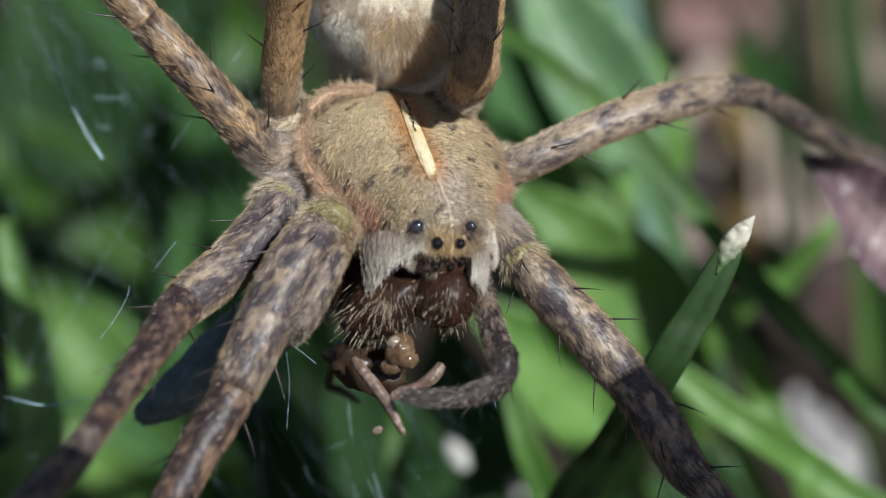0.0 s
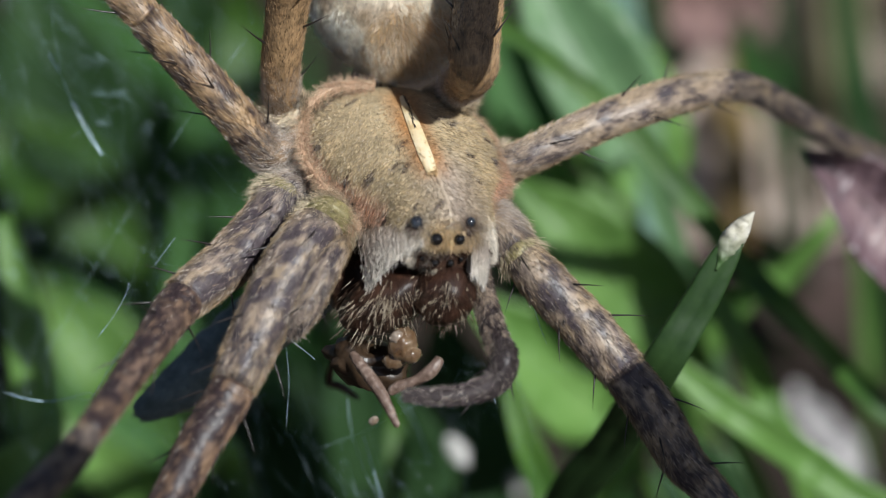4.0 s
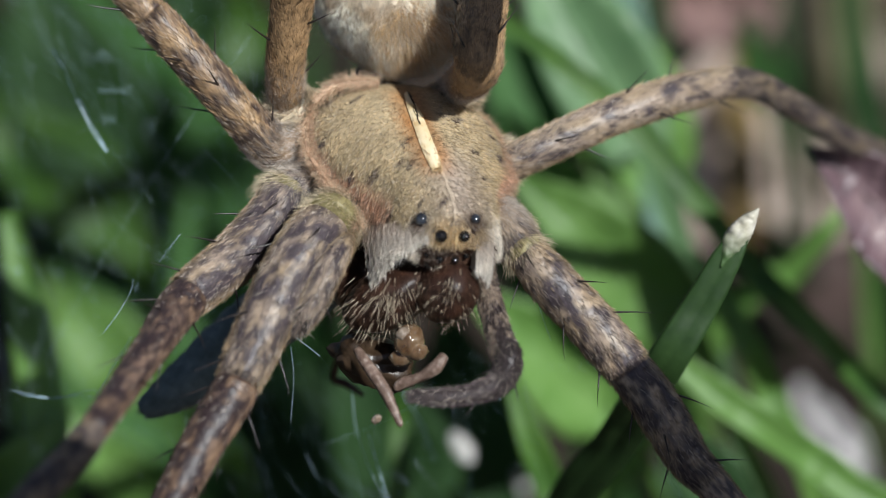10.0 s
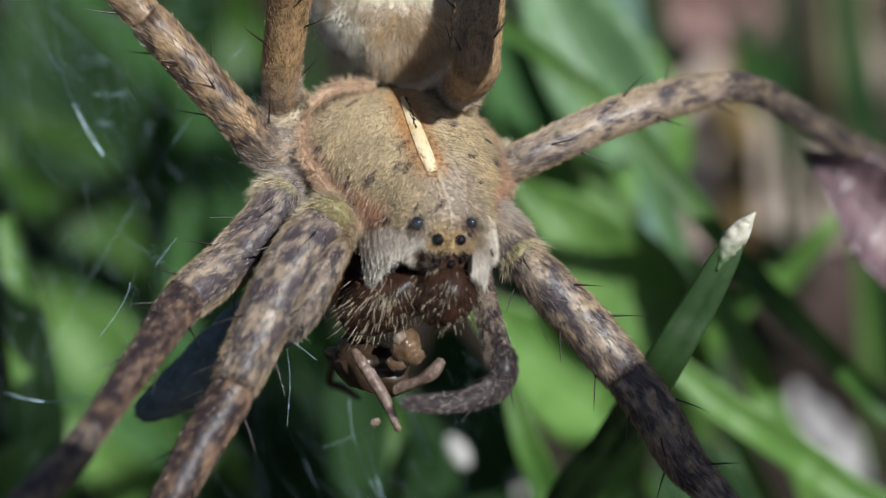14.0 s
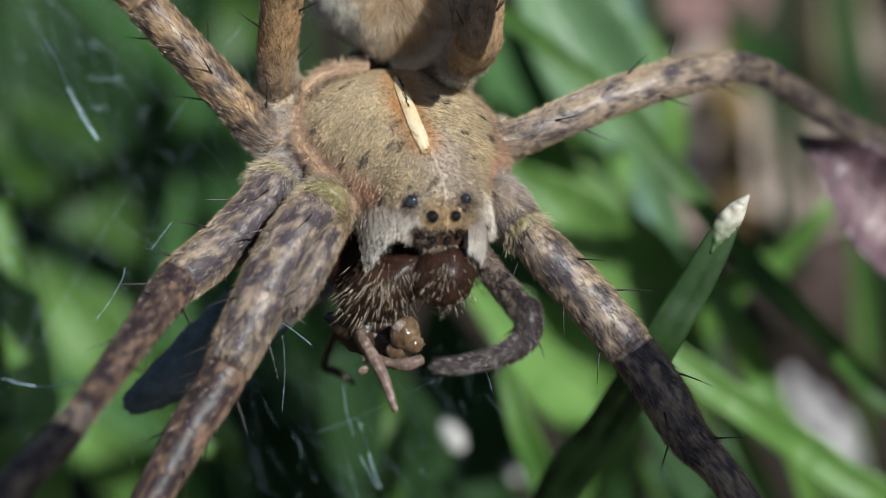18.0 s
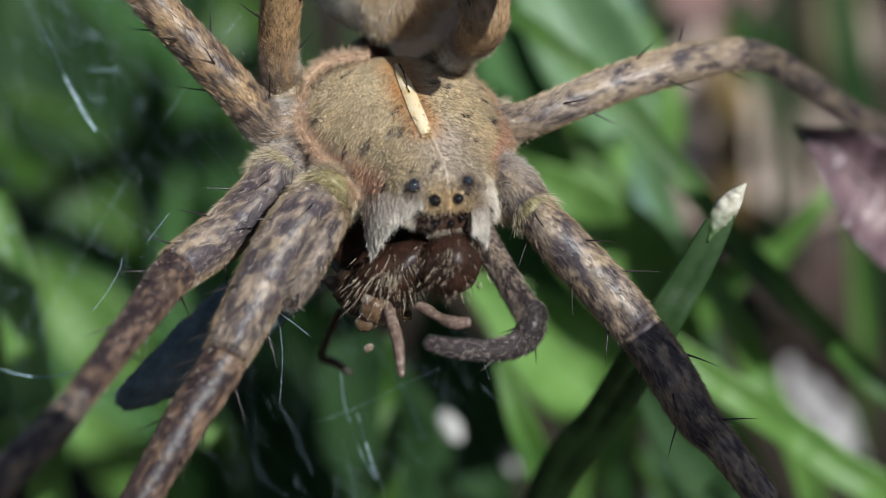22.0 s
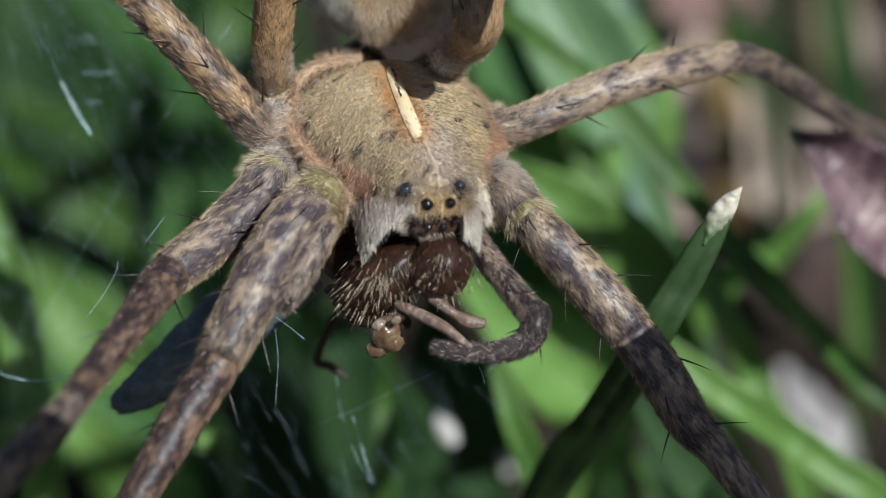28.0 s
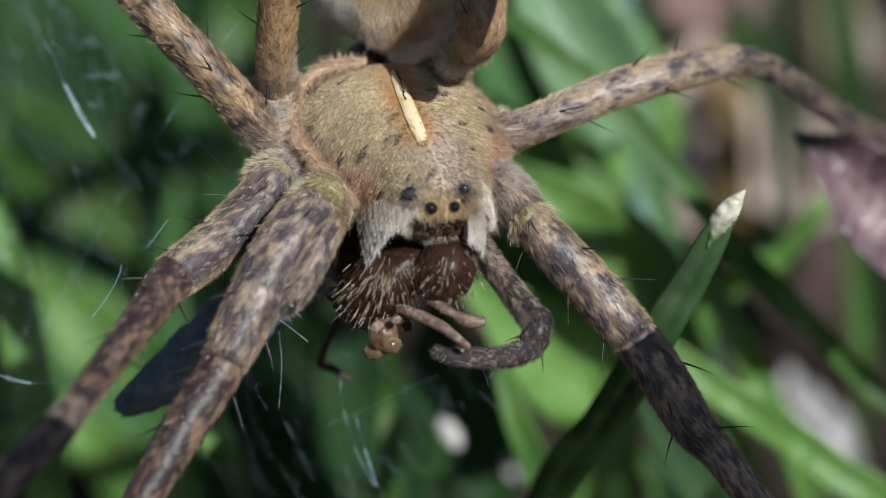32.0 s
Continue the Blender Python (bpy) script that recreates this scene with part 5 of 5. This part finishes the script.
for _ in range(560):
    if rg.random() < 0.88:
        u, v, w = rg.uniform(-60, 460), rg.uniform(-60, 760), rg.uniform(-12, -3)
    else:
        u, v, w = rg.uniform(380, 960), rg.uniform(600, 900), rg.uniform(-10, -3)
    a, l = radians(rg.normal(62, 30)), rg.uniform(20, 190)
    e0, e1 = g(u, v, w), g(u + math.cos(a) * l, v + math.sin(a) * l, w + rg.normal(0, 1.0))
    mid = (e0 + e1) / 2 + Vector((rg.normal(0, 0.04), -0.03, 0))
    Q, _, _ = tube_rings(spline([tuple(e0), tuple(mid), tuple(e1)], 6), [rg.uniform(0.0006, 0.0017)] * 6, 4)
    o = len(vv)
    vv += [V @ (Vector(q) * MM) - gw(300, 500, -4) for q in Q.reshape(-1, 3)]
    vf += [tuple(o + i for i in f) for f in rings_faces(6, 4)]
part("fine_silk", mesh_of("fine_silk", vv, vf, SILK), web, "", "stuff")

# flecks of silk and seed fluff hanging in it
rg = np.random.default_rng(12)
for k in range(34):
    u, v = (rg.uniform(-20, 420), rg.uniform(-20, 520)) if k < 24 else (rg.uniform(0, 330), rg.uniform(560, 800))
    a = rg.uniform(0.04, 0.12)
    c = gw(u, v, rg.uniform(-14, -8)) - gw(300, 500, -4)
    ball("fleck", c / MM, (a * 0.22, a * 0.3, a), (Vector((0.9, 0, 0.4)), Vector((0, 1, 0)), Vector((-0.4, 0, 0.9))), web, SILK, "", 8, 0.6, k)

# small pale debris caught in the web
for u, v, w, a, b, turn in ((808, 806, -17, 0.50, 0.25, -58), (918, 866, -24, 0.36, 0.20, -78)):
    t = radians(turn)
    me_ob, _ = ball("petal", ZERO, (a, b, b * 0.7), (Vector((math.cos(t), math.sin(t), 0)), Vector((-math.sin(t), math.cos(t), 0)), Vector((0, 0, 1))), None, DROP, "", 20, 0.25, u)
    me_ob.matrix_basis = V @ Matrix.Translation(g(u, v, w) * MM)
    tagged(me_ob, "white oblong petal caught in the web", "petal")


# ---- motion ----
# how far the spider has raised itself (0 at rest, 1 raised), with its sway across the view in survey units
RAISED = [(0, 0.0, 0.0, 0.0), (16.5, 0.0, 0.0, 0.0), (16.9, 0.0, 0.0, 0.0), (17.0, 0.03, 0.0, 1.0), (17.5, 0.532, 0.3, 0.0), (18.0, 0.565, -1.8, -0.2), (18.5, 1.2, 7.2, -0.5), (19.0, 1.187, 3.7, 0.4), (19.5, 1.2, 1.9, -0.5), (20.0, 1.2, 2.2, -0.1), (20.5, 1.185, 2.4, 0.3), (21.0, 1.163, 3.1, 0.3),
    (21.5, 1.095, 4.4, 0.5), (22.0, 1.096, 5.7, 0.6), (22.5, 1.18, 2.6, 0.3), (23.0, 1.2, 0.8, -0.1), (23.5, 1.2, -1.5, -1.4), (24.0, 1.166, 0.9, 0.1), (24.5, 1.136, 1.0, 0.1), (25.0, 1.092, 1.3, 0.1),
    (25.5, 1.109, 0.1, 0.0), (27.5, 1.107, -0.8, -0.1), (28.0, 1.05, -0.5, -0.1), (28.5, 1.012, -0.6, -0.1), (29.0, 0.991, 0.3, 0.0), (29.5, 1.007, -0.3, -0.0), (30.0, 0.987, 0.5, 0.0), (30.5, 0.961, -0.1, -0.0),
    (31.0, 0.932, 0.4, 0.0), (31.5, 0.971, 0.4, 0.0), (32.0, 0.982, 0.9, 0.1)]
PIVOT = Vector((-0.79, 0.84, 2.05))
RISE = Vector((0.024, 0.232, 0.033))
LEAN = Vector((-1.2, -2.8, 4.21))
# how each leg follows: turn in the view (degrees), shift of its hip (survey units)
FOLLOW = {"first_left": (-1.8, 4, -4), "second_left": (-2.0, 4, -2), "first_right": (0.0, 29, -33), "second_right": (-2.3, 28, -33),
          "third_left": (1.0, 11, -3), "fourth_left": (2.0, 7, -3), "fourth_right": (0.5, 25, -34), "left_feeler": (-1.5, 5, -8)}


def at_time(rows, t):
    """The rows' values at t."""
    ts = [r[0] for r in rows]
    return [float(np.interp(t, ts, [r[k] for r in rows])) for k in range(1, len(rows[0]))]


def camera_shift(t):
    return at_time(CAMERA_ROWS, t)


def body_pose(t):
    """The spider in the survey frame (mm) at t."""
    s, du, dv = at_time(RAISED, t)
    turn = Euler([radians(a * s) for a in LEAN]).to_matrix().to_4x4()
    return Matrix.Translation(PIVOT + RISE * s + Vector((du, -dv, 0)) / 81.4) @ turn @ Matrix.Translation(-PIVOT)


def metres(m):
    """A pose in millimetres as one in metres."""
    n = m.copy()
    n.translation = m.translation * MM
    return n


def swing(rest, u0, v0, u1, v1, t, length=None):
    """The turn that takes a limb's rest way to the way between two survey marks seen at t; the rest of its length points to the eye."""
    k = 1 - rest[0].z / STATION
    way = Vector(((u1 - u0) / 81.4 * k, -(v1 - v0) / 81.4 * k, 0))
    full = (rest[1] - rest[0]).length
    way.z = math.sqrt(max(0.0, full * full - way.length_squared))
    return (rest[1] - rest[0]).rotation_difference(way)


def motions():
    times = [r[0] for r in RAISED]
    walk(spider, [(t, V @ metres(body_pose(t))) for t in times])
    for name, leg in legs.items():
        turn, du, dv = FOLLOW[name]
        hip = g(*LEGS[name][0][0][:3])
        rows = []
        for t in times:
            s, su, sv_ = at_time(RAISED, t)
            s = min(s, 1.08)
            m = Matrix.Translation(hip + Vector((du * s + su * 0.6, -(dv * s + sv_ * 0.6), 0)) / 81.4) @ Euler((0, 0, radians(turn * s))).to_matrix().to_4x4()
            rows.append((t, metres(body_pose(t).inverted() @ m)))
        walk(leg, rows)
    # the abdomen trails behind as the body tips
    walk(abdomen, [(t, metres(Matrix.Translation(Vector((11, 18, 0)) / 81.4 * min(1, at_time(RAISED, t)[0])))) for t in times])
    # the jaws chew a little and hang lower once the spider is raised
    for k, jaw in enumerate(jaws):
        home = Vector(jaw.location) / MM
        rows = []
        for i in range(65):
            t = i * 0.5
            s = at_time(RAISED, t)[0]
            chew = 0.05 * math.sin(t * 2.1 + k * 1.3) + 0.03 * math.sin(t * 4.7 + k)
            m = Matrix.Translation(home + Vector((0.02 * math.sin(t * 1.7 + k), -0.17 * min(s, 1) + chew * 0.4, 0))) @ Euler((radians(60 * chew), 0, radians(14 * chew))).to_matrix().to_4x4()
            rows.append((t, metres(m)))
        walk(jaw, rows)
    # the feeler: knee and tip
    FEELER = [(0, 888, 632, 706, 704), (6, 886, 628, 706, 704), (17.2, 885, 618, 706, 698), (17.6, 905, 578, 760, 640), (17.8, 940, 563, 771, 668), (18, 930, 553, 736, 668), (18.2, 972, 540, 744, 640),
              (18.4, 984, 540, 825, 562), (18.6, 963, 557, 752, 634), (19, 980, 572, 806, 584), (19.8, 971, 562, 806, 574), (20.6, 960, 562, 806, 566), (21, 960, 532, 738, 603), (22, 940, 560, 744, 611),
              (23, 946, 545, 800, 611), (23.4, 946, 500, 830, 595), (23.6, 940, 510, 800, 590), (24, 932, 538, 771, 560), (24.8, 932, 542, 775, 590), (25.2, 957, 551, 745, 618), (25.5, 952, 560, 745, 618),
              (28, 946, 560, 745, 622), (32, 950, 572, 750, 630)]
    rows1, rows2 = [], []
    for t, ku, kv, tu, tv in FEELER:
        cu, cv = camera_shift(t)
        b = body_pose(t)
        hip = b @ palp_hip
        k = 1 - hip.z / STATION
        hu, hv = 784 + hip.x / k * 81.4, 441 - hip.y / k * 81.4
        q1 = swing((palp_hip, PALP_KNEE), hu, hv, ku - cu, kv - cv, t)
        m1 = Matrix.Translation(hip) @ q1.to_matrix().to_4x4()
        rows1.append((t, metres(b.inverted() @ m1)))
        q2 = swing((PALP_KNEE, PALP_TIP), ku, kv, tu, tv, t)
        knee = m1 @ (PALP_KNEE - palp_hip)
        m2 = Matrix.Translation(knee) @ q2.to_matrix().to_4x4()
        rows2.append((t, metres(b.inverted() @ m2)))
    walk(palp, rows1)
    walk(palp_end, rows2)
    # the prey's legs as the jaws turn them over
    PREY_LEG = [(0, 622, 638, 714, 774), (6, 618, 628, 700, 758), (17.2, 619, 597, 702, 746), (17.6, 642, 582, 719, 697), (17.8, 636, 572, 732, 707), (18, 632, 590, 700, 734), (18.2, 667, 595, 754, 703),
                (18.4, 680, 576, 748, 711), (18.6, 675, 576, 768, 703), (19, 684, 551, 717, 697), (19.4, 690, 551, 777, 703), (19.8, 700, 559, 815, 667), (20.2, 688, 547, 803, 643), (20.6, 688, 557, 777, 651),
                (21, 671, 545, 728, 632), (21.4, 665, 549, 723, 626), (21.8, 676, 551, 726, 634), (22, 684, 541, 710, 668), (22.4, 698, 534, 748, 649), (22.8, 703, 515, 809, 582), (23, 712, 522, 813, 592),
                (23.4, 702, 516, 784, 592), (24, 710, 513, 836, 592), (24.4, 698, 518, 850, 605), (24.8, 700, 524, 850, 601), (25.2, 690, 537, 828, 601), (25.5, 694, 539, 848, 607), (28, 698, 540, 838, 622), (32, 702, 547, 832, 618)]
    PREY_LEG_TWO = [(0, 690, 712, 780, 652), (6, 686, 700, 775, 640), (17.4, 690, 680, 775, 625), (18, 640, 640, 745, 640), (18.4, 582, 632, 690, 630), (19, 715, 588, 800, 562), (20, 715, 558, 800, 562), (22, 735, 545, 830, 572),
                    (23, 748, 524, 846, 566), (24, 752, 520, 850, 570), (25.5, 758, 528, 858, 574), (28, 758, 530, 860, 577), (32, 756, 534, 856, 572)]
    for leg, (rest, rows) in zip(prey_rods, ((PREY_REST[0], PREY_LEG), (PREY_REST[1], PREY_LEG_TWO))):
        keyed = []
        for t, u0, v0, u1, v1 in rows:
            cu, cv = camera_shift(t)
            q = swing(rest, u0, v0, u1, v1, t)
            keyed.append((t, metres(Matrix.Translation(g(u0 - cu, v0 - cv, rest[0].z) - prey_hip) @ q.to_matrix().to_4x4())))
        walk(leg, keyed)
    for ob, rest, rows in ((flesh, (712, 612, 1.9), [(0, 706, 622), (6, 712, 612), (17.2, 714, 604), (18, 716, 594), (18.5, 700, 580), (19, 700, 560), (20, 690, 548), (22, 660, 545), (24, 672, 556), (24.4, 678, 580), (25, 668, 590), (28, 680, 592), (32, 676, 596)]),
                           (shell, (650, 650, 0.9), [(0, 650, 655), (6, 650, 650), (17, 652, 640), (18, 655, 590), (19, 660, 545), (22, 655, 525), (25, 655, 540), (28, 655, 540), (32, 655, 545)]),
                           (knob, (666, 765, 2.4), [(0, 666, 768), (6, 656, 748), (10, 664, 748), (17, 660, 738), (18, 640, 660), (19, 700, 560), (22, 650, 620), (22.8, 690, 560), (28, 700, 570), (32, 700, 570)])):
        keyed = []
        for t, u, v in rows:
            cu, cv = camera_shift(t)
            keyed.append((t, Matrix.Translation((g(u - cu, v - cv, rest[2]) - g(*rest)) * MM)))
        walk(ob, keyed)
    # the prey's hind body sags and the cut blade gives way
    walk(hind, [(t, metres(Matrix.Translation(GREY_HIP - prey_hip + Vector((-22, -24, 0)) / 81.4 * min(1, at_time(RAISED, t)[0])))) for t in times])
    for ob, (du, dv) in ((cut, (-3, -8)),):
        home = ob.matrix_basis.copy()
        rows = []
        for t in times:
            s = min(1, at_time(RAISED, t)[0])
            step = V.to_3x3() @ (Vector((du, -dv, 0)) * s / 81.4 * MM)
            rows.append((t, Matrix.Translation(step) @ home))
        walk(ob, rows)


motions()
